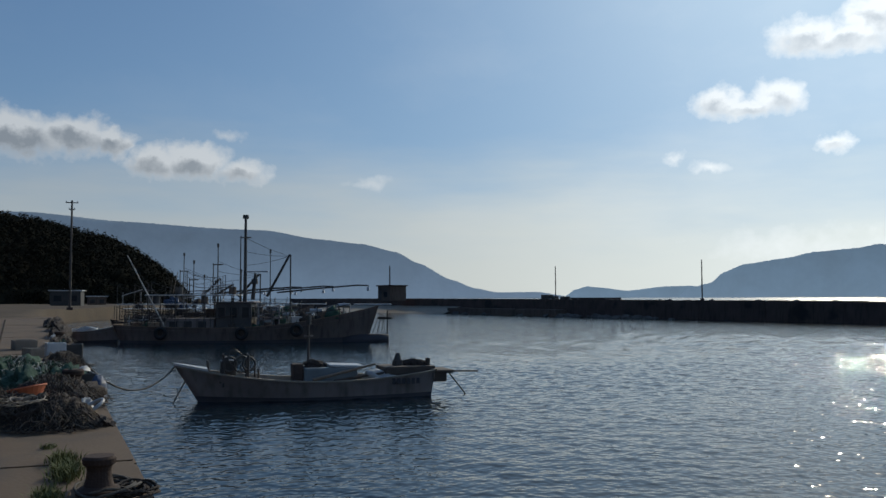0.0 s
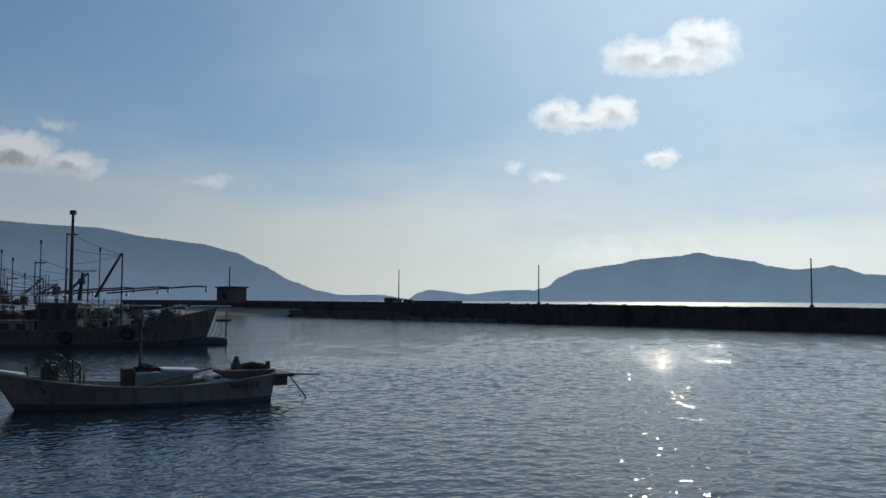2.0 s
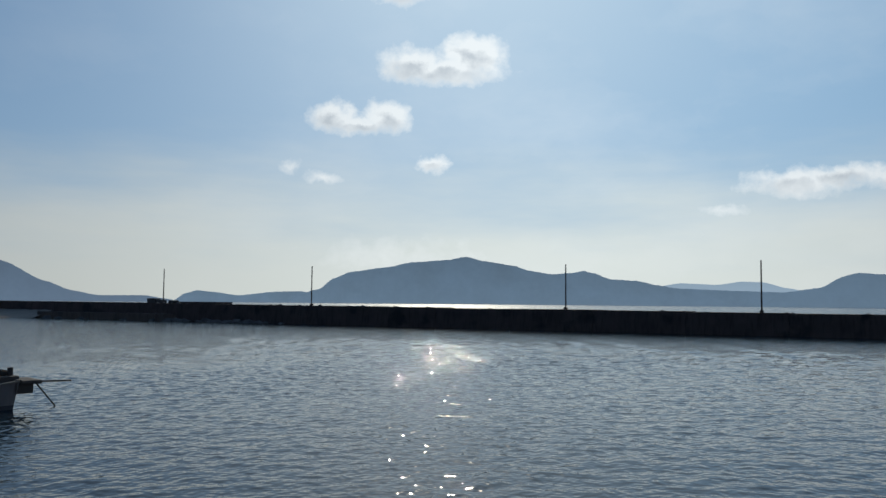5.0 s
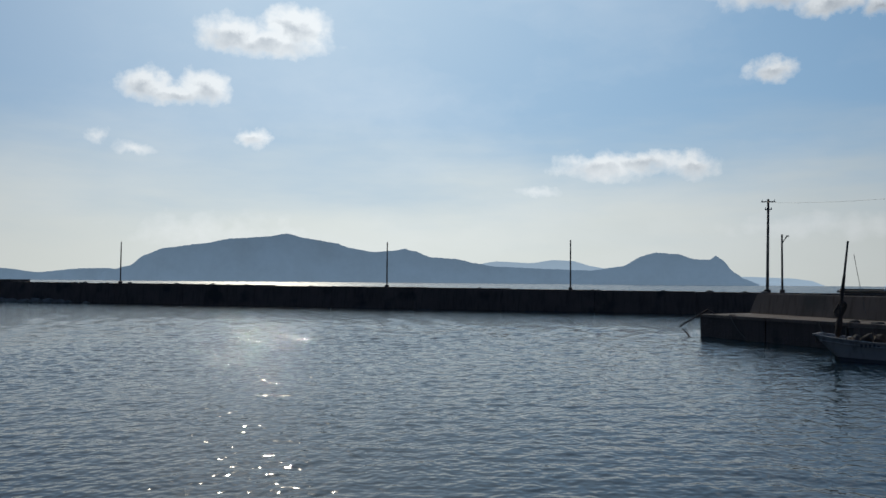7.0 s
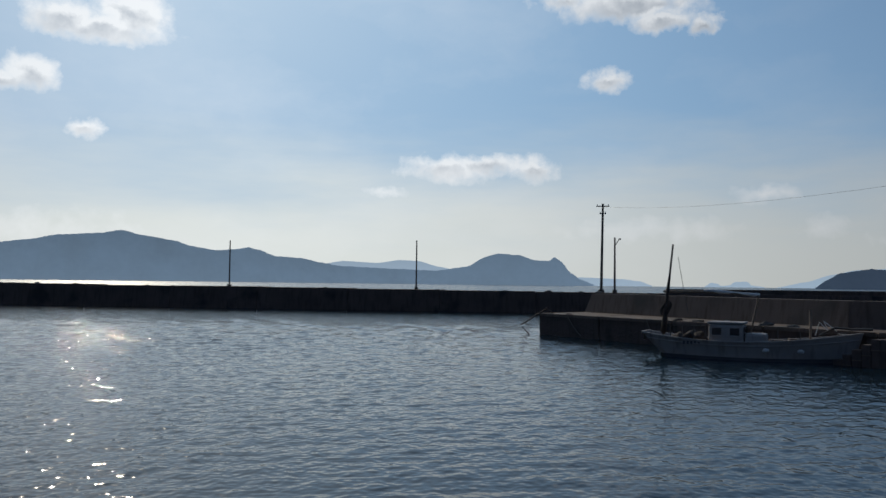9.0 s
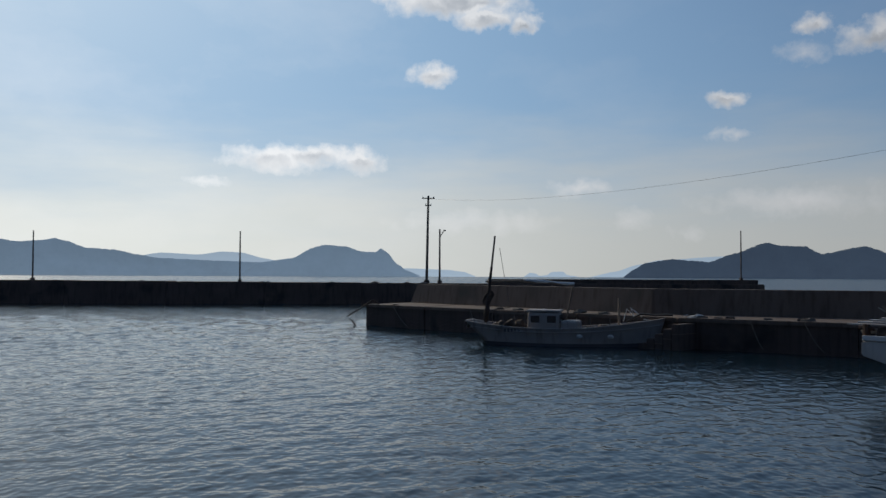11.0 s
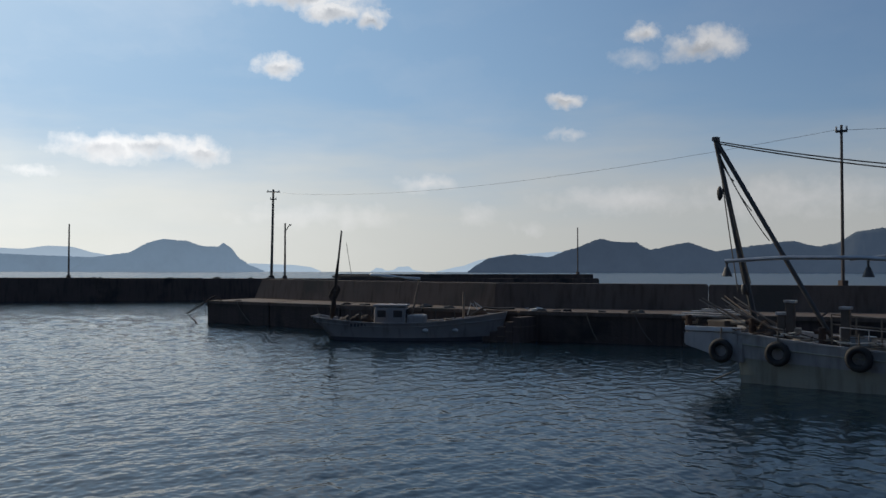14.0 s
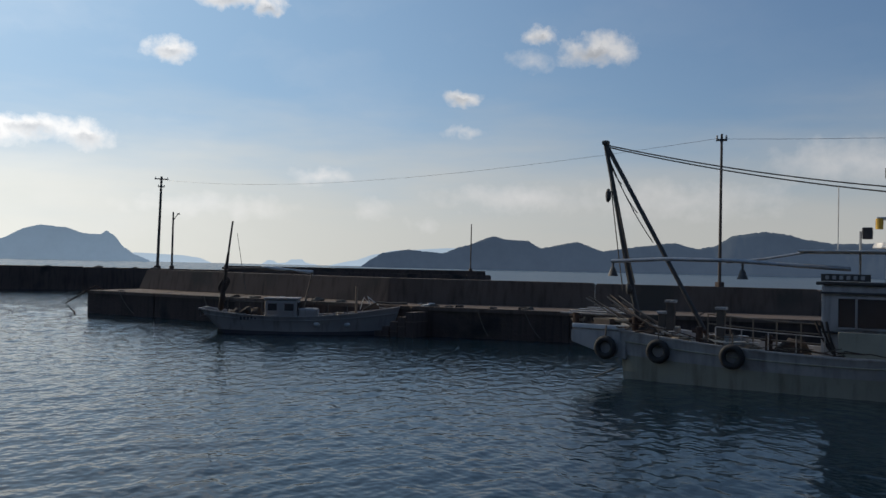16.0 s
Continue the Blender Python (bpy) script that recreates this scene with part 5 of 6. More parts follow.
    # foredeck gear
    for k in range(9):
        xg = x1 + 0.7 + (h2 - x1) * 0.085 * k
        if full:
            bm = bmesh.new()
            zz = hs(xg) - 0.35
            if k % 3 == 0:
                box(bm, (xg, rg.uniform(-0.5, 0.5), zz + 0.35), (0.7, 0.8, 0.75), rg.uniform(0, 40), 0.04)
                put("fish_crate", bm, (BLUE_PAINT, WHITE_PLASTIC, WOOD)[k // 3 % 3], boat)
            elif k % 3 == 1:
                lump(bm, (xg, rg.uniform(-0.4, 0.4), zz + 0.2), (0.6, 0.6, 0.65), k + seed, 3, 0.45)
                put("folded_net", bm, GREEN_NET if k % 2 else DARK_NET, boat, smooth=True)
            else:
                rod(bm, (xg, 0.6, zz), (xg, 0.6, zz + 1.1), 0.06, n=8)
                rod(bm, (xg - 0.4, 0.6, zz + 0.9), (xg + 0.4, 0.6, zz + 0.9), 0.14, n=12)
                put("line_hauler", bm, STEEL, boat)
    pts = [(x1 + 0.3 + 0.9 * k, -hb(x1 + 0.3 + 0.9 * k) + 0.12, hs(x1 + 0.3 + 0.9 * k)) for k in range(3)]
    rails(boat, pts, 0.75, 0.03, GREY_HULL)
    pts = [(-h2 + 0.2 + 1.3 * k, -hb(-h2 + 0.2 + 1.3 * k) + 0.12, hs(-h2 + 0.2 + 1.3 * k)) for k in range(4)]
    rails(boat, pts, 0.7, 0.022, DARK_STEEL)
    for q in (-0.33, 0.0, 0.22):
        xg = length * q
        tyre(boat, xg, -hb(xg) - 0.1, hs(xg) * 0.62, 0.3)
    for k in range(4):
        bm = bmesh.new()
        xg = -h2 + 0.7 + 0.9 * k
        box(bm, (xg, rg.uniform(-0.5, 0.5), 1.0), (0.65, 0.7, 0.55), rg.uniform(0, 30), 0.03)
        put("fish_crate", bm, rg.choice((GREY_HULL, DARK_WOOD, DECK)), boat)
    # stacked gear: poles, floats and lines all over the deck and house top
    for k in range(64 if full else 0):
        xg = -h2 + 0.5 + (length - 1.5) * rg.random()
        base = 3.0 * tall + 0.03 if x0 - 2.8 < xg < x0 + 2.2 and k % 3 == 0 else hs(xg) - 0.3
        yg = rg.uniform(-0.4, 0.4) * B * 0.7
        bm = bmesh.new()
        pick = k % 5
        if pick == 0:
            rod(bm, (xg, yg, base), (xg + rg.uniform(-0.3, 0.3), yg, base + rg.uniform(0.7, 1.7)), 0.025, 0.02, 6)
            put("gear_post", bm, rg.choice((DARK_STEEL, DARK_WOOD, WOOD)), boat)
        elif pick == 1:
            lump(bm, (xg, yg, base), (rg.uniform(0.3, 0.6), 0.4, rg.uniform(0.25, 0.55)), seed * 50 + k, 3, 0.5)
            put("folded_net", bm, rg.choice((DARK_NET, GREEN_NET, BLUE_TARP)), boat)
        elif pick == 2:
            rod(bm, (xg - 0.8, yg, base + rg.uniform(0.5, 1.0)), (xg + 0.8, yg, base + rg.uniform(0.6, 1.2)), 0.03, n=6)
            rod(bm, (xg - 0.7, yg, base), (xg - 0.7, yg, base + 0.9), 0.025, n=6)
            rod(bm, (xg + 0.7, yg, base), (xg + 0.7, yg, base + 0.9), 0.025, n=6)
            put("rack", bm, rg.choice((STEEL, DARK_WOOD, DARK_STEEL)), boat)
        elif pick == 3:
            rod(bm, (xg, yg, base), (xg, yg, base + 0.5), 0.24, 0.24, 14)
            put("drum", bm, rg.choice((DARK_WOOD, GREY_HULL, DARK_STEEL)), boat)
        else:
            tube(bm, sag((xg - 1.2, yg, base + 1.5), (xg + 1.2, yg, base + 1.2), 0.25, 8), 0.012, 4)
            rod(bm, (xg - 1.2, yg, base), (xg - 1.2, yg, base + 1.5), 0.022, n=6)
            rod(bm, (xg + 1.2, yg, base), (xg + 1.2, yg, base + 1.2), 0.022, n=6)
            put("drying_line", bm, DARK_STEEL, boat)
    return boat, m


big, bigm = trawler((-56.0, -1.6), (-51.2, 12.9), 1.7, "long grey wooden fishing boat with mast and derrick", seed=1)
bm = bmesh.new()
rod(bm, (-4.9, -1.2, 1.0), (-7.3, -1.2, 5.5), 0.05, 0.03)
put("leaning_pole", bm, PALE_ROPE, big)
bm = bmesh.new()
tube(bm, sag((-7.3, -1.2, 5.4), (-5.2, -1.2, 2.8), 0.1, 6), 0.012, 4)
put("pole_stay", bm, DARK_STEEL, big)
trawler((-59.9, -0.7), (-56.9, 9.9), 1.5, "dark fishing boat moored behind another boat", B=3.0, tall=0.8, seed=2, slim=True)
trawler((-64.9, -1.7), (-62.1, 8.3), 1.5, "dark fishing boat moored at the quay", B=3.0, tall=0.68, seed=3, slim=True)
trawler((-69.9, -2.2), (-67.1, 7.8), 1.5, "dark fishing boat moored at the far quay", B=3.0, tall=0.78, seed=4, slim=True)
# low launch by the quay
m, length = heading((-60.0, -5.6), (-57.2, -2.2), 0.8)
launch = thing("small_launch", "small dark launch with a pale rail beside the quay", "boat", m)
hull(launch, length, 1.7, 0.8, 0.7, 1.1, 0.4, 0.1, (GREY_HULL, DARK_HULL, GREY_HULL, WHITE_PAINT, DECK), draft=0.3)
bm = bmesh.new()
lump(bm, (0, 0, 0.6), (1.1, 0.5, 0.32), 31, 3, 0.6)
put("covered_gear", bm, WHITE_PLASTIC, launch, smooth=True)

# white boat at the pier
m, length = heading((-4.6, 34.35), (2.4, 33.8), 0.8)
white = thing("pier_fishing_boat", "small weathered grey-white cabin fishing boat with raked mast at pier", "boat", m)
sz, sb = hull(white, 6.7, 1.9, 0.95, 0.7, 1.15, 0.35, 0.95, (PIER_HULL, DARK_HULL, PIER_HULL, PIER_HULL, DECK), deck_drop=0.3, stern_frac=0.7, draft=0.4)
deckhouse(white, -1.75, -0.42, 1.15, 0.45, 1.36, PIER_HULL, 2, PIER_HULL, over=0.03, rounded=0.16)
bm = bmesh.new()
box(bm, (-0.02, 0, 0.74), (0.75, 1.05, 0.56), 0, 0.1)
put("engine_box", bm, PIER_HULL, white)
mast(white, -3.62, 0, 0.6, 4.5, 0.06, POLE_WOOD, (), lean=0.42, lamp=False)
bm = bmesh.new()
tube(bm, [(-3.59, 0.0, 0.9), (-3.53, 0, 1.4), (-3.47, 0, 2.0), (-3.41, 0.0, 2.6), (-3.34, 0, 3.2)], lambda u: 0.1 + 0.05 * math.sin(u * 9) * (1 - u) - 0.05 * u, 10)
put("furled_sail", bm, DARK_NET, white, "dark furled sail lashed to the mast", True)
bm = bmesh.new()
tube(bm, [(-3.6, 0.05, 2.58), (-2.2, 0.05, 2.6), (-1.0, 0.05, 2.55), (0.1, 0.05, 2.46)], 0.045, 8)
boom = put("boom", bm, WOOD, white)
bm = bmesh.new()
tube(bm, [(-2.0 + 0.3 * k, 0.05 + 0.03 * math.sin(k * 2.0), 2.66 - 0.025 * k) for k in range(8)], lambda u: 0.045 + 0.03 * math.sin(u * 17) ** 2, 8)
part("furled_awning", bm, WHITE_PAINT, boom, "pale awning rolled on the boom", True)
bm = bmesh.new()
rod(bm, (0.06, 0.05, 2.46), (-0.28, 0.05, 0.8), 0.04, n=8)
put("boom_crutch", bm, WOOD, white)
bm = bmesh.new()
for k in range(5):
    ring(bm, pose(-3.55 + 0.03 * k, 0.02 * k, 1.78 + 0.07 * k, 80 + 8 * k, 12 * k, 0), 0.16, 0.03, 14, 6)
put("rope_hank", bm, DARK_NET, white)
bm = bmesh.new()
tube(bm, sag((2.85, 0, 1.1), (4.6, 1.6, 1.25), 0.12, 10), 0.016, 5)
put("bow_line", bm, PALE_ROPE, white)
for xg in (-0.9, 0.7, 1.5):
    bm = bmesh.new()
    rod(bm, (xg, 0.55, 0.6), (xg, 0.55, 1.15), 0.022, n=6)
    put("stanchion", bm, DARK_STEEL, white)
bm = bmesh.new()
tube(bm, sag((-3.0, 0, 4.0), (-2.6, 0, 1.7), 0.05, 6), 0.01, 4)
put("stay", bm, DARK_STEEL, white)
bm = bmesh.new()
rod(bm, (1.9, 0, 0.7), (1.9, 0, 1.95), 0.05)
put("samson_post", bm, WOOD, white)
# dark gear stowed aft under a low frame, and small things on the foredeck
for xg, h in ((-3.0, 0.3), (-2.55, 0.42), (-2.15, 0.36)):
    bm = bmesh.new()
    lump(bm, (xg, 0.1, 0.62), (0.3, 0.4, h), int(xg * -20), 3, 0.5, 2.0)
    put("folded_net", bm, DARK_NET, white, smooth=True)
rails(white, [(-3.2 + 0.45 * k, -0.5, 0.7) for k in range(4)], 0.55, 0.022, DARK_WOOD, 0)
for xg, yg, w2, h in ((0.75, 0.0, 0.4, 0.2), (1.25, 0.15, 0.3, 0.26), (2.35, 0.0, 0.25, 0.3)):
    bm = bmesh.new()
    box(bm, (xg, yg, 0.6 + h / 2), (w2, 0.45, h), 12 * xg, 0.03)
    put("gear_box", bm, DARK_WOOD, white)
bm = bmesh.new()
tube(bm, [(2.2, 0.1, 1.0), (2.75, 0.0, 1.32), (3.3, -0.1, 1.28), (4.0, -0.1, 1.3)], 0.05, 7)
put("bowsprit", bm, DARK_WOOD, white)
bm = bmesh.new()
tube(bm, [(2.05, 0.2, 1.0), (2.2, 0.2, 1.5), (2.5, 0.1, 1.2), (2.35, 0.1, 1.55), (2.8, 0.0, 1.2)], 0.025, 5)
put("tangled_line", bm, PALE_ROPE, white)
for k in range(5):
    bm = bmesh.new()
    box(bm, (-2.6 + 0.14 * k, -sb(-2.6) - 0.02, 0.62), (0.08, 0.012, 0.12))
    put("hull_marking", bm, DARK_HULL, white)
for xg in (0.4, 1.6):
    bm = bmesh.new()
    lump(bm, (xg, -sb(xg) - 0.05, 0.42), (0.13, 0.09, 0.09), int(xg * 9), 2, 0.1, flat=False)
    put("float_fender", bm, WHITE_PLASTIC, white, smooth=True)
bm = bmesh.new()
box(bm, (-3.5, 0, 0.0), (0.4, 0.05, 0.5), 0, 0.02)
put("rudder", bm, DARK_STEEL, white)

# working boat alongside, with gallows and wheelhouse
m, length = heading((7.4, 21.2), (16.8, 13.75), 1.5)
work = thing("work_boat", "two-tone grey working boat with net gallows and wheelhouse", "boat", m)
sz, sb = hull(work, 12.0, 3.0, 1.28, 0.93, 1.7, 1.0, 0.12, (GREEN_HULL, GREEN_HULL, WHITE_HULL, WHITE_HULL, DECK), band=0.5, deck_drop=0.3, stern_frac=0.9, low=0.3, draft=0.7, sharp=3.0)


def along(px, py):
    """Distance along the work boat's side of a place on its near side."""
    d = Vector((9.4, -7.45)).normalized()
    return (Vector((px, py)) - Vector((7.4, 21.2))).dot(d) - 6.0


SIDE = -1.5 if (m @ Vector((0, -1.5, 0))).length < (m @ Vector((0, 1.5, 0))).length else 1.5
sg = 1 if SIDE > 0 else -1
for px, py in ((7.05, 21.47), (8.17, 20.59), (9.61, 19.45)):
    xg = along(px, py)
    tyre(work, xg, sg * (sb(xg) + 0.1), 0.8, 0.225)
xa = along(6.97, 21.54)
f1, f2 = along(7.76, 20.92), along(9.11, 19.85)
xa -= 0.35
f1 -= 0.22
f2 -= 0.1
for (xf, zf), nm in (((f1, 1.0), "gallows_leg"), ((f2, 1.0), "gallows_stay")):
    bm = bmesh.new()
    rod(bm, (xf, sg * 0.5, zf), (xa, sg * 0.5, 6.36), 0.085 if xf == f1 else 0.06, 0.06, 10)
    leg = put(nm, bm, DARK_STEEL, work)
    for k in range(3):
        bm = bmesh.new()
        if nm == "gallows_leg":
            tube(bm, sag((xa + 0.1, sg * 0.5, 5.9), (f1 - 0.55 + 0.2 * k, sg * (0.5 + 0.1 * k), 2.3 + 0.1 * k), 0.1, 8), 0.016, 5)
        else:
            tube(bm, sag((xa, sg * 0.5, 6.3 - 0.05 * k), (xa + 0.5 + 0.45 * k, sg * 0.5, 5.2 - 0.8 * k), 0.18, 8), 0.014, 5)
        part("tackle_rope", bm, ROPE, leg)
bm = bmesh.new()
box(bm, (xa + 0.02, sg * 0.5, 6.36), (0.17, 0.2, 0.12), 0, 0.03)
put("gallows_head", bm, DARK_STEEL, work)
bm = bmesh.new()
lump(bm, (f1 - 0.35, sg * 0.6, 2.35), (0.09, 0.09, 0.16), 4, 2, 0.1, flat=False)
put("pulley_block", bm, DARK_STEEL, work)
bm = bmesh.new()
lump(bm, (xa + 0.12, sg * 0.5, 4.9), (0.08, 0.08, 0.2), 5, 2, 0.1, flat=False)
put("pulley_block", bm, DARK_STEEL, work)
xh = along(11.11, 18.26)
xm = along(12.09, 17.49)
# square stern platform that overhangs the transom
bm = bmesh.new()
side = ((-7.45, 0.9), (-7.45, 1.24), (-5.9, 1.24), (-5.9, 0.5), (-6.5, 0.62))
faces = [[bm.verts.new((px, y, pz)) for px, pz in side] for y in (-1.36, 1.36)]
bm.faces.new(faces[0])
bm.faces.new(faces[1][::-1])
for k in range(5):
    bm.faces.new((faces[0][k], faces[0][(k + 1) % 5], faces[1][(k + 1) % 5], faces[1][k]))
bmesh.ops.bevel(bm, geom=bm.edges[:], offset=0.03, segments=2, affect="EDGES")
put("stern_platform", bm, WHITE_HULL, work, "white overhanging stern platform")
for k in range(5):
    bm = bmesh.new()
    box(bm, (-6.75, -1.1 + 0.55 * k, 1.265), (1.3, 0.5, 0.03), 0, 0.008)
    put("deck_board", bm, DECK, work)
bm = bmesh.new()
box(bm, (-6.7, sg * 1.33, 1.33), (1.45, 0.06, 0.12), 0, 0.015)
put("toe_rail", bm, WHITE_PAINT, work, "pale toe rail")
# forestay wires from gallows head to the mast
for k in range(2):
    bm = bmesh.new()
    tube(bm, sag((xa, sg * 0.5, 6.31 - 0.05 * k), (xm + 0.1, sg * 0.3, 4.95 - 0.12 * k), 0.12, 12), 0.018, 5)
    put("stay_wire", bm, ROPE, work)
# lamp gallery: a bar with shaded lamps
xg0 = along(7.0, 21.52)
bm = bmesh.new()
tube(bm, [(xg0, sg * 0.9, 3.08), (xg0 + 1.5, sg * 0.9, 3.16), (xg0 + 3.2, sg * 0.9, 3.14), (xg0 + 4.6, sg * 0.9, 3.05), (xh + 0.6, sg * 0.9, 2.98)], 0.05, 8)
bar = put("lamp_bar", bm, STEEL, work)
bm = bmesh.new()
tube(bm, [(xg0 + 3.0, sg * 0.8, 3.1), (xg0 + 3.9, sg * 0.8, 3.2), (xg0 + 4.8, sg * 0.8, 3.36), (xh, sg * 0.8, 3.42)], 0.035, 6)
put("awning_bar", bm, STEEL, work)
for q in (xg0 + 0.05, along(9.67, 19.4)):
    bm = bmesh.new()
    rod(bm, (q, sg * 0.9, 2.68), (q, sg * 0.9, 2.92), 0.14, 0.05, 12)
    rod(bm, (q, sg * 0.9, 2.92), (q, sg * 0.9, 3.1), 0.03, n=6)
    part("work_lamp", bm, DARK_STEEL, bar)
bm = bmesh.new()
box(bm, (xh + 0.45, 0, 3.4), (2.0, 2.3, 0.035), 0, 0.012)
put("awning_roof", bm, WHITE_PAINT, work, "pale awning roof")
house = deckhouse(work, xh, xh + 3.6, 2.2, 0.6, 2.6, WHITE_HULL, 2, DARK_STEEL, over=0.12)
for k in range(2):
    bm = bmesh.new()
    box(bm, (xh + 0.75 + 1.8 * k, sg * 1.13, 1.97), (0.05, 0.05, 0.74), 0, 0.008)
    part("mullion", bm, WHITE_HULL, house)
for z in (1.5, 2.42):
    bm = bmesh.new()
    box(bm, (xh + 1.8, sg * 1.14, z), (3.64, 0.07, 0.05), 0, 0.012)
    part("rub_rail", bm, DARK_STEEL, house)
bm = bmesh.new()
box(bm, (xh + 2.0, sg * 1.36, 1.22), (3.2, 0.07, 0.62), 0, 0.02)
put("side_panel", bm, GREEN_HULL, work, "pale greenish side panel by the wheelhouse")
for k in range(3):
    bm = bmesh.new()
    tube(bm, sag((xh - 0.1 + 0.12 * k, sg * 1.3, 1.75), (xh + 0.35, sg * 1.4, 1.0 + 0.05 * k), 0.12, 8), 0.03, 6)
    put("hose", bm, DARK_NET, work)
bm = bmesh.new()
box(bm, (xh + 0.52, sg * 1.16, 2.78), (1.05, 0.05, 0.17), 0, 0.01)
board = part("number_board", bm, DARK_STEEL, house)
for k in range(6):
    bm = bmesh.new()
    box(bm, (xh + 0.13 + 0.15 * k, sg * 1.19, 2.78), (0.08, 0.02, 0.09))
    part("bar", bm, STEEL, board)
mast(work, xm + 0.1, sg * 0.3, 2.6, 5.15, 0.06, STEEL, ((4.2, 0.25),))
bm = bmesh.new()
rod(bm, (xm - 0.1, sg * 0.3, 3.95), (xm - 0.1, sg * 0.3, 4.2), 0.085, n=12)
put("beacon", bm, YELLOW, work, "yellow beacon lamp")
bm = bmesh.new()
box(bm, (xm - 0.35, sg * 0.3, 3.85), (0.22, 0.25, 0.28), 0, 0.03)
put("searchlight", bm, DARK_STEEL, work)
bm = bmesh.new()
rod(bm, (xm - 0.5, sg * 0.3, 2.6), (xm - 0.5, sg * 0.3, 3.9), 0.03, n=6)
rod(bm, (xm - 1.0, sg * 0.2, 3.4), (xm - 1.0, sg * 0.2, 5.0), 0.012, n=5)
put("aerial", bm, STEEL, work)
bm = bmesh.new()
rod(bm, (xm + 0.3, sg * 0.3, 3.5), (xm + 0.3, sg * 0.3, 3.62), 0.55, 0.5, 20)
put("radar_dome", bm, WHITE_PAINT, work, "white radar dome")
# rails along the near side
pts = [(f2 + 0.55 * k, sg * (sb(f2 + 0.5 * k) - 0.55), sz(f2 + 0.5 * k) + 0.02) for k in range(6)]
rails(work, pts, 0.7, 0.022, WOOD, 2)
pts = [(f2 + 0.3 + 0.62 * k, sg * (sb(f2 + 0.5 * k) - 0.08), sz(f2 + 0.5 * k) + 0.02) for k in range(5)]
rails(work, pts, 0.42, 0.016, WHITE_HULL, 0)
# deck clutter
rg = random.Random(21)
for k in range(9):
    bm = bmesh.new()
    a = f1 - 0.3 + 0.12 * k
    rod(bm, (a - 1.2 + 0.1 * rg.random(), sg * rg.uniform(0.2, 1.1), 1.9 + 0.25 * rg.random()), (a + 0.5, sg * rg.uniform(0.4, 1.2), 1.15), 0.018, 0.03, 6)
    put("bamboo_pole", bm, WOOD if k % 3 else DECK, work)
for k in range(14):
    xg = xa - 0.6 + 0.42 * k
    if xg > xh - 0.3:
        break
    bm = bmesh.new()
    zz = sz(xg) - 0.25
    if k % 4 == 0:
        rod(bm, (xg, sg * 0.9, zz), (xg, sg * 0.9, zz + 0.62), 0.09, 0.09, 10)
        rod(bm, (xg - 0.18, sg * 0.9, zz + 0.52), (xg + 0.18, sg * 0.9, zz + 0.52), 0.06, n=8)
        put("mooring_bitt", bm, RUST, work)
    elif k % 4 == 1:
        lump(bm, (xg, sg * rg.uniform(0.3, 1.0), zz), (0.5, 0.45, 0.5), k, 3, 0.5)
        put("folded_net", bm, DARK_NET if k % 2 else GREEN_NET, work, smooth=True)
    elif k % 4 == 2:
        box(bm, (xg, sg * 0.7, zz + 0.25), (0.55, 0.5, 0.5), rg.uniform(-20, 20), 0.03)
        put("fish_crate", bm, (DECK, BLUE_PAINT, DARK_WOOD)[k % 3], work)
    else:
        for j in range(4):
            ring(bm, pose(xg, sg * 1.0, zz + 0.1 + 0.06 * j, rg.uniform(-8, 8), rg.uniform(-8, 8), 0), 0.24, 0.03, 16, 6)
        put("rope_coil", bm, DECK, work)
bm = bmesh.new()
rod(bm, (xa - 0.9, sg * 0.4, 1.45), (f1 - 0.2, sg * 0.9, 1.5), 0.07, 0.07, 8)
put("timber_baulk", bm, DECK, work)
for px, py, zt in ((8.67, 21.01, 2.03), (8.51, 21.14, 1.73), (9.67, 20.22, 1.9)):
    xg = along(px, py)
    bm = bmesh.new()
    box(bm, (xg, sg * 0.86, (zt + 0.6) / 2), (0.2, 0.2, zt - 0.6), 0, 0.02)
    post = put("samson_post", bm, DARK_WOOD, work)
    bm = bmesh.new()
    box(bm, (xg, sg * 0.86, zt + 0.035), (0.27, 0.27, 0.07), 0, 0.015)
    part("post_cap", bm, WHITE_HULL, post, "pale post cap")
for k in range(4):
    bm = bmesh.new()
    box(bm, (along(6.83, 22.47) + 0.12 * k, sg * (0.6 - 0.28 * k), 1.62 + 0.045 * k), (1.7 - 0.1 * k, 0.2, 0.04), 2 * k - 3, 0.008)
    put("plank", bm, WHITE_HULL, work)
rgw = random.Random(77)
for k in range(12):
    xg = f1 - 0.4 + 0.45 * k
    bm = bmesh.new()
    pts = [(xg + rgw.uniform(-0.3, 0.3) + 0.16 * j, sg * (1.42 + 0.03 * math.sin(j * 2 + k)), sz(xg) + 0.05 - 0.06 * math.sin(j * 1.1 + k) + 0.1 * rgw.random()) for j in range(8)]
    tube(bm, pts, 0.012, 5)
    put("loose_line", bm, rgw.choice((ROPE, PALE_ROPE, RUST)), work)
bm = bmesh.new()
rod(bm, (-6.1, sg * 1.3, 0.3), (-6.9, sg * 1.6, -0.1), 0.02, n=6)
put("stern_line", bm, ROPE, work)

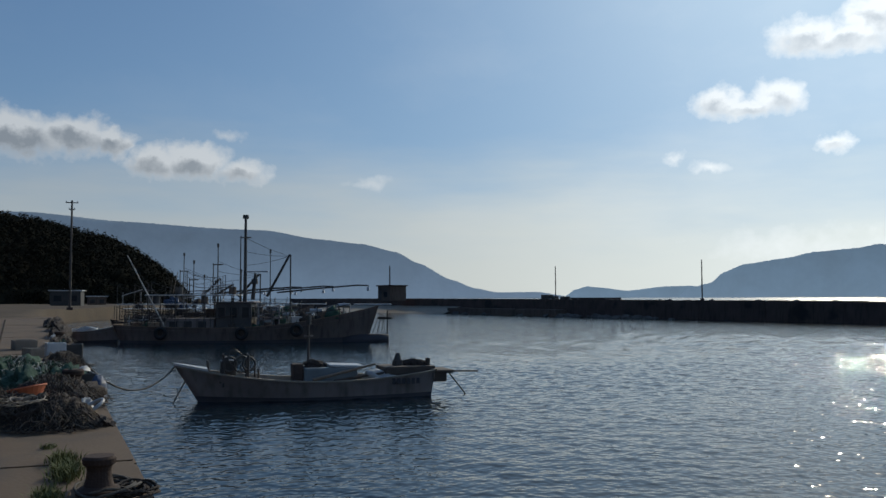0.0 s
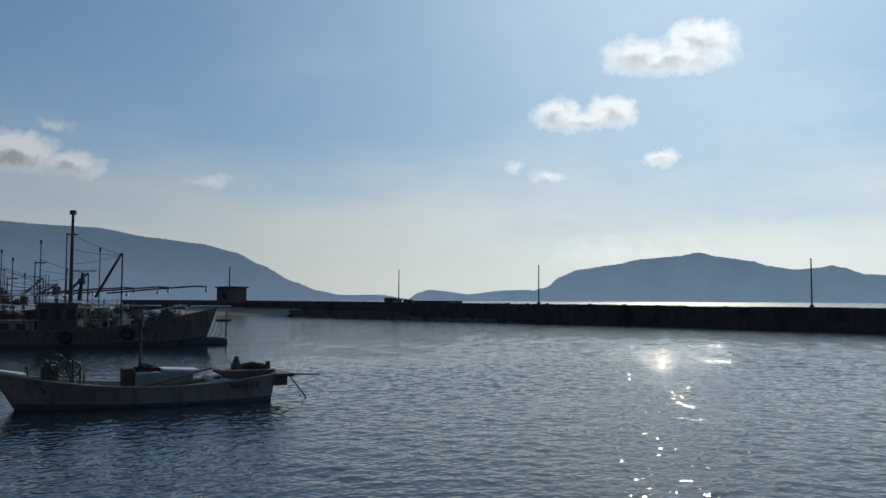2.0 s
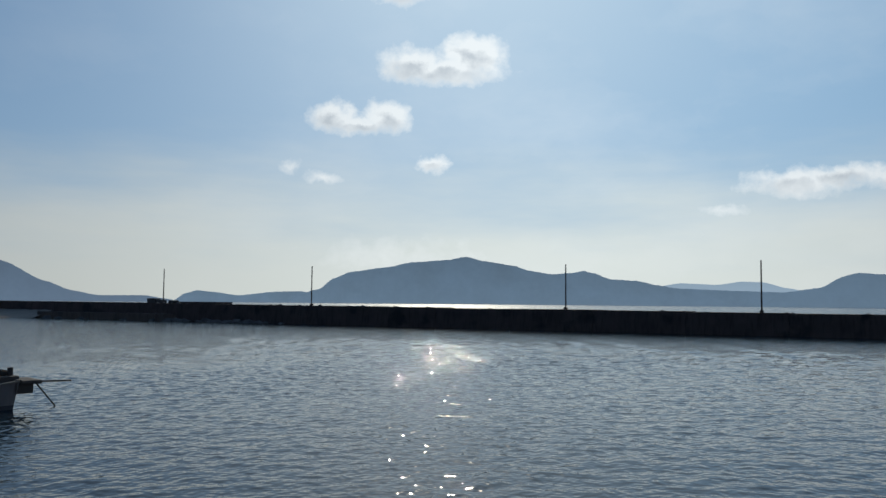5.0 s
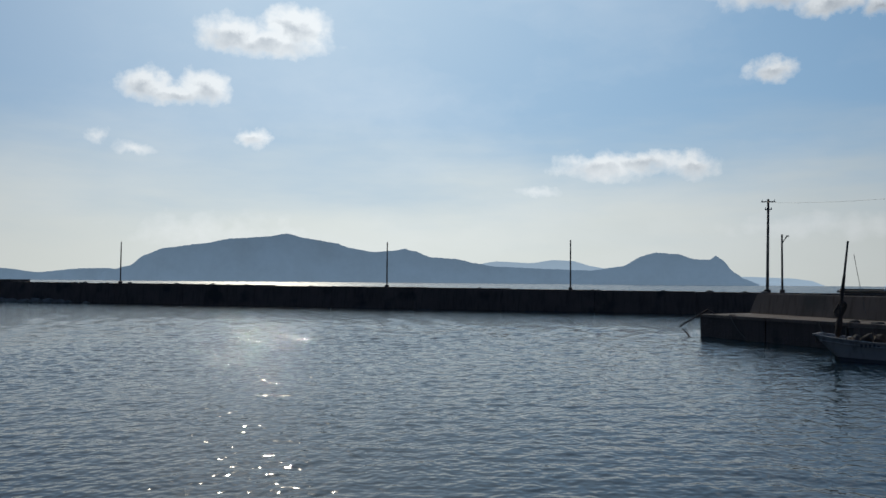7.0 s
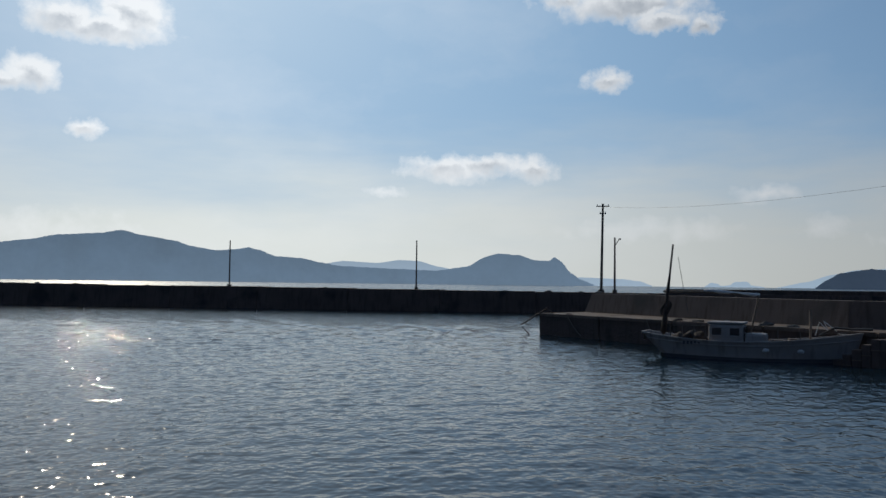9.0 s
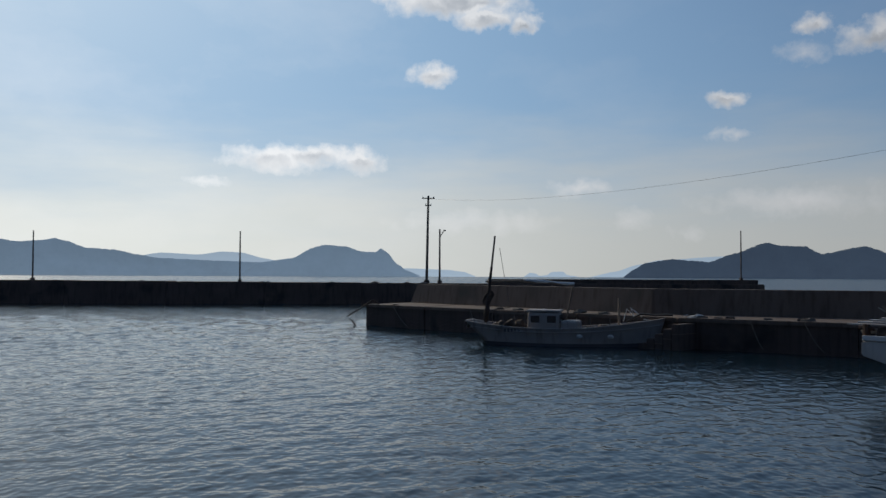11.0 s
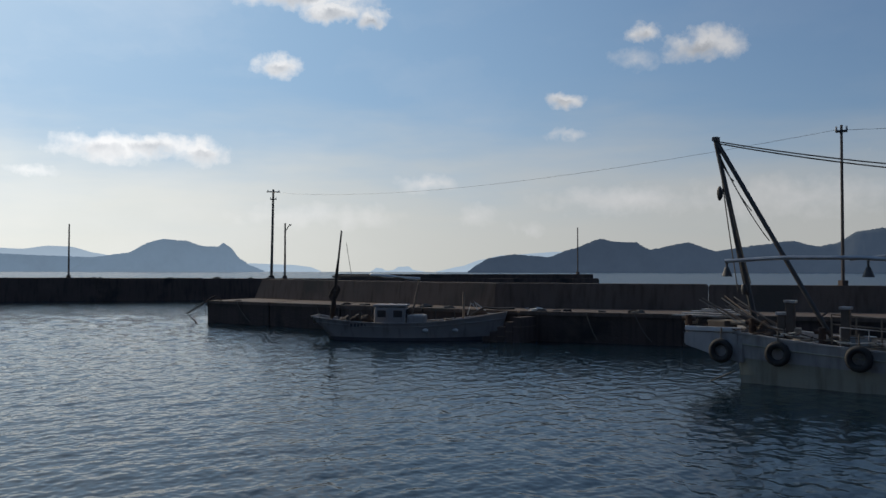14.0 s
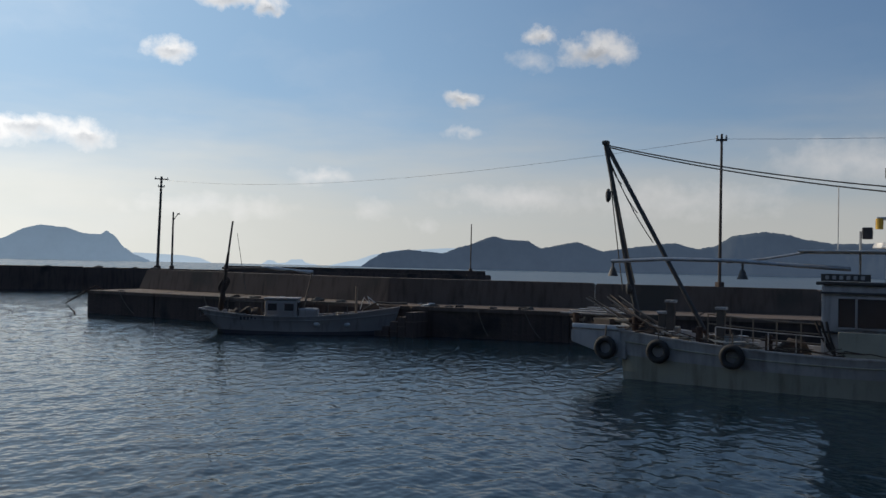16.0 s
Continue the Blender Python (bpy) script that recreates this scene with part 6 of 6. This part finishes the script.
# ---- quay clutter ----
def bollard(x, label, s=1.0):
    y = EDGE(x) - 0.42
    bm = bmesh.new()
    prof = ((0.0, 0.0), (0.21, 0.0), (0.21, 0.04), (0.14, 0.08), (0.118, 0.15), (0.112, 0.22), (0.12, 0.26), (0.15, 0.285), (0.156, 0.335), (0.135, 0.36), (0.0, 0.365))
    n = 24
    rings = [[bm.verts.new((r * s * math.cos(2 * math.pi * k / n), r * s * math.sin(2 * math.pi * k / n), z * s)) for k in range(n)] for r, z in prof[1:-1]]
    for a, b in zip(rings, rings[1:]):
        for k in range(n):
            bm.faces.new((a[k], a[(k + 1) % n], b[(k + 1) % n], b[k]))
    bm.faces.new(rings[-1])
    bm.faces.new(rings[0][::-1])
    solo("bollard", bm, RUST, label, "bollard", Matrix.Translation((x, y, QUAY_TOP - 0.005)), "bollards on the quay", smooth=False)


bollard(-7.6, "rusty mushroom-shaped iron bollard at the quay edge", 0.86)
bollard(-15.6, "dark iron bollard among nets on the quay", 1.15)
bollard(-24.5, "dark iron bollard further along the quay", 1.15)
bollard(-33.5, "dark iron bollard further along the quay", 1.15)
rg = random.Random(8)


def coil(c, r, turns, thick, mat, label, spread=0.3, name="rope_coil"):
    bm = bmesh.new()
    pts = []
    n = 22
    for k in range(turns * n):
        a = 2 * math.pi * k / n
        q = r * (1 + spread * math.sin(k * 0.11 + r * 9)) * (1 - 0.25 * (k / (turns * n)))
        pts.append((c[0] + q * math.cos(a), c[1] + 0.7 * q * math.sin(a), c[2] + thick + 0.02 * math.sin(k * 0.7) + thick * 1.2 * (k // n % 3)))
    tube(bm, pts, thick, 6)
    solo(name, bm, mat, label, "rope", group="ropes on the quay")


coil((-7.72, EDGE(-7.75) - 0.34, QUAY_TOP), 0.32, 7, 0.012, ROPE, "dark rope coiled round the bollard foot")
coil((-7.5, EDGE(-7.5) - 0.14, QUAY_TOP), 0.2, 8, 0.011, DARK_NET, "dark rope heaped at the quay edge", 0.5)


def heap(c, s, seed, mat, label, name="fishing_net", strands=90, tints=None):
    """Piled netting: low uneven folds under a tangle of thin lines."""
    th = thing(name, label, "fishing net", Matrix.Translation(c), "nets on the quay")
    r = random.Random(seed)
    for k in range(5):
        bm = bmesh.new()
        q = (s[0] * r.uniform(0.4, 0.62), s[1] * r.uniform(0.4, 0.62), s[2] * r.uniform(0.7, 1.05))
        lump(bm, (r.uniform(-0.45, 0.45) * s[0], r.uniform(-0.45, 0.45) * s[1], 0), q, seed * 10 + k, 4, 0.5, 2.2)
        part("fold", bm, mat, th, smooth=True)
    tints = tints or (mat, ROPE, DARK_NET)
    for n, tint in enumerate(tints):
        bm = bmesh.new()
        for k in range(strands // len(tints)):
            a0, a1 = r.uniform(0, 6.28), r.uniform(0.5, 2.6) * r.choice((-1, 1))
            q, cx, cy = r.uniform(0.15, 0.75), r.uniform(-0.4, 0.4), r.uniform(-0.4, 0.4)
            up = r.uniform(0.35, 1.0)
            pts = []
            for j in range(16):
                a = a0 + a1 * j / 15
                w = q * (1 + 0.25 * math.sin(j * 0.9 + k))
                d2 = min((cx + w * math.cos(a)) ** 2 + (cy + w * math.sin(a)) ** 2, 1.0)
                pts.append((s[0] * (cx + w * math.cos(a)), s[1] * (cy + w * math.sin(a)), 0.02 + s[2] * (1.12 - d2) * up * (0.8 + 0.3 * math.sin(j * 1.1 + k))))
            tube(bm, pts, r.uniform(0.0025, 0.006), 3)
        tagged(part("net_line", bm, tint, th, "loose thin lines over the folds"), kind="stuff")


Q = QUAY_TOP
GREENS = (GREEN_NET, DARK_NET, GREEN_NET, PALE_ROPE)
BROWNS = (DARK_NET, ROPE, WOOD, DARK_NET)
heap((-12.3, -2.1, Q), (1.15, 1.1, 0.42), 1, DARK_NET, "heap of dark fishing net on the quay", strands=420, tints=BROWNS)
heap((-13.9, -1.3, Q), (1.2, 0.75, 0.4), 2, DARK_NET, "heap of dark fishing net on the quay", strands=360, tints=BROWNS)
heap((-11.7, -1.1, Q), (0.7, 0.6, 0.34), 3, DARK_NET, "heap of dark fishing net near the edge", strands=360, tints=BROWNS)
heap((-16.6, -1.6, Q), (1.7, 0.8, 0.4), 4, GREEN_NET, "heap of green fishing net on the quay", strands=480, tints=GREENS)
heap((-18.8, -2.5, Q), (1.5, 0.9, 0.38), 6, GREEN_NET, "heap of green fishing net on the quay", strands=420, tints=GREENS)
heap((-20.8, -1.75, Q), (1.5, 0.6, 0.35), 7, DARK_NET, "heap of dark fishing net on the quay", strands=260, tints=BROWNS)
heap((-27.5, -2.25, Q), (1.8, 0.45, 0.26), 8, DARK_NET, "low heap of dark fishing net on the quay")
heap((-32.5, -2.75, Q), (2.2, 0.4, 0.3), 9, DARK_NET, "low heap of dark fishing net on the quay")
heap((-39.0, -3.45, Q), (2.6, 0.45, 0.34), 10, DARK_NET, "low heap of dark gear on the quay")
heap((-46.0, -4.15, Q), (2.6, 0.5, 0.4), 11, DARK_NET, "low heap of dark gear on the quay")
heap((-54.0, -5.0, Q), (3.0, 0.55, 0.45), 13, DARK_NET, "low heap of dark gear on the quay")
for k in range(3):
    coil((-11.75 + 0.14 * k, -1.62 + 0.15 * k, Q + 0.3 + 0.03 * k), 0.42 - 0.05 * k, 2, 0.008, DECK, "pale brown hose looped over the nets", 0.3, "hose_loop")
# orange tub with dark rim
tub = thing("orange_tub", "faded orange plastic tub among the nets", "tub", pose(-12.75, -1.55, Q + 0.2, 8, -10, 20) @ Matrix.Diagonal((0.6, 0.6, 0.62, 1)))
bm = bmesh.new()
n = 24
prof = ((0.36, 0.0), (0.52, 0.26), (0.55, 0.27), (0.55, 0.3), (0.5, 0.3), (0.36, 0.04))
rings = [[bm.verts.new((r * 1.1 * math.cos(2 * math.pi * k / n), r * math.sin(2 * math.pi * k / n), z)) for k in range(n)] for r, z in prof]
for a, b in zip(rings, rings[1:]):
    for k in range(n):
        bm.faces.new((a[k], a[(k + 1) % n], b[(k + 1) % n], b[k]))
bm.faces.new(rings[0][::-1])
bm.faces.new(rings[-1])
part("body", bm, ORANGE, tub)


def crate(c, rz, s, mat, label):
    th = thing("fish_crate", label, "crate", pose(*c, 0, 0, rz), "crates on the quay")
    w, d, h = s
    for nm, cc, ss in (("floor", (0, 0, 0.03), (w, d, 0.06)), ("side", (w / 2, 0, h / 2), (0.04, d, h)), ("side", (-w / 2, 0, h / 2), (0.04, d, h)),
                       ("end", (0, d / 2, h / 2), (w, 0.04, h)), ("end", (0, -d / 2, h / 2), (w, 0.04, h))):
        bm = bmesh.new()
        box(bm, cc, ss, 0, 0.01)
        part(nm, bm, mat, th)


crate((-24.2, -2.2, Q), 12, (0.5, 0.42, 0.45), WHITE_PAINT, "white plastic fish crate on the quay")
crate((-25.4, -2.8, Q), 30, (0.5, 0.5, 0.26), DECK, "brown fish crate on the quay")
crate((-24.4, -1.75, Q), 3, (0.5, 0.35, 0.4), DARK_STEEL, "black fish crate on the quay")
crate((-16.2, -1.1, Q), 15, (0.7, 0.45, 0.3), DARK_STEEL, "black crate among the nets")
crate((-29.6, -3.6, Q), 15, (0.9, 0.6, 0.3), DECK, "brown fish crate on the quay")
# white float ring, plastic and sacks by the edge
bm = bmesh.new()
ring(bm, pose(-12.2, -0.66, Q + 0.16, 30, 10, 0), 0.17, 0.025, 24, 8)
solo("float_ring", bm, WHITE_PLASTIC, "pale plastic ring lying on nets", "ring", smooth=True)
bm = bmesh.new()
lump(bm, (-13.0, -0.78, Q + 0.05), (0.32, 0.12, 0.16), 41, 3, 0.5)
solo("plastic_sheet", bm, WHITE_PLASTIC, "crumpled pale plastic sheet on the nets", "sheet", smooth=True)
bm = bmesh.new()
lump(bm, (-15.2, -0.72, Q), (0.22, 0.14, 0.34), 43, 3, 0.3)
solo("sack", bm, BLUE_TARP, "dark blue sack at the quay edge", "sack", smooth=True)
bm = bmesh.new()
lump(bm, (-18.9, -1.2, Q), (0.35, 0.16, 0.22), 44, 3, 0.4)
solo("sack", bm, WHITE_PLASTIC, "grubby pale sack at the quay edge", "sack", smooth=True)
for k in range(26):
    x = -11.3 - 1.75 * k - rg.random()
    bm = bmesh.new()
    r = rg.uniform(0.07, 0.13) if k < 9 else rg.uniform(0.12, 0.26)
    lump(bm, (x, EDGE(x) - rg.uniform(0.12, 0.5), Q - 0.01), (r * 1.5, r, r * 0.9), k + 60, 3, 0.8, 2.4)
    solo("net_scrap", bm, rg.choice((DARK_NET, ROPE, BLUE_TARP, GREEN_NET, WHITE_PLASTIC)), "bunched scrap of net on the quay edge", "net", group="scraps on the quay edge")
# thin sticks standing out of the nets
for k in range(5):
    bm = bmesh.new()
    x, y = -17.5 + rg.uniform(-1, 1), -3.0 + rg.uniform(-0.4, 0.3)
    rod(bm, (x, y, Q), (x + rg.uniform(-0.5, 0.5), y + rg.uniform(-0.2, 0.2), Q + rg.uniform(0.8, 1.3)), 0.02, n=6)
    solo("stake", bm, WOOD, "thin wooden stake standing in the nets", "stake", group="stakes in the nets")


# weeds in the joints of the quay
def weed(c, n, size, seed):
    r = random.Random(seed)
    bm = bmesh.new()
    for k in range(n):
        a, lean = r.uniform(0, 6.28), r.uniform(0.2, 1.1)
        l = size * r.uniform(0.5, 1.2)
        w = 0.0032 * r.uniform(0.7, 1.6)
        o = Vector((r.gauss(0, size * 0.9), r.gauss(0, size * 0.5), 0))
        d = Vector((math.cos(a), math.sin(a), 0))
        s = Vector((-d.y, d.x, 0))
        p = [o + d * (lean * l * t * t) + Vector((0, 0, l * t * (1 - 0.3 * lean * t))) for t in (0, 0.5, 1)]
        v = [bm.verts.new(p[0] - s * w), bm.verts.new(p[0] + s * w), bm.verts.new(p[1] + s * w * 1.3), bm.verts.new(p[1] - s * w * 1.3), bm.verts.new(p[2])]
        bm.faces.new((v[0], v[1], v[2], v[3]))
        bm.faces.new((v[3], v[2], v[4]))
    solo("weed_tuft", bm, WEED, "green weed tuft growing from the quay", "weed", Matrix.Translation(c), "weeds on the quay", kind="stuff")


for c, n, size, seed in (((-8.75, -0.68, Q), 260, 0.11, 1), ((-8.3, -0.64, Q), 420, 0.13, 5), ((-7.5, -0.72, Q), 420, 0.11, 2), ((-9.35, -0.8, Q), 120, 0.06, 3), ((-10.0, -0.95, Q), 160, 0.06, 4), ((-9.1, -0.74, Q), 320, 0.13, 6)):
    weed(c, n, size, seed)

# ropes hanging down the pier face
for x0, y0, x1, y1 in ((-10.94, 44.7, -10.0, 44.0), (-6.2, 41.2, -5.7, 40.8), (5.6, 33.1, 6.0, 32.9), (7.3, 32.3, 7.9, 32.05)):
    bm = bmesh.new()
    tube(bm, sag((x0, y0 - 0.1, 1.22), (x1, y1 - 0.16, 0.15), 0.12, 8), 0.02, 5)
    solo("hanging_rope", bm, ROPE, "thin rope hanging down the pier face", "rope", group="ropes on the pier")
for k in range(16):
    u = rg.random()
    i = 0 if k % 2 else 1
    p = Vector((*FRONT[i], 0)).lerp(Vector((*FRONT[i + 1], 0)), u)
    bm = bmesh.new()
    r = rg.uniform(0.06, 0.14)
    lump(bm, (p.x + 0.2, p.y + 0.3, PIER_TOP - 0.01), (r * 2.2, r, r), k + 300, 2, 0.6)
    solo("net_scrap", bm, rg.choice((DARK_NET, ROPE, PALE_ROPE)), "bunched scrap of net on the pier edge", "net", group="scraps on the pier edge")
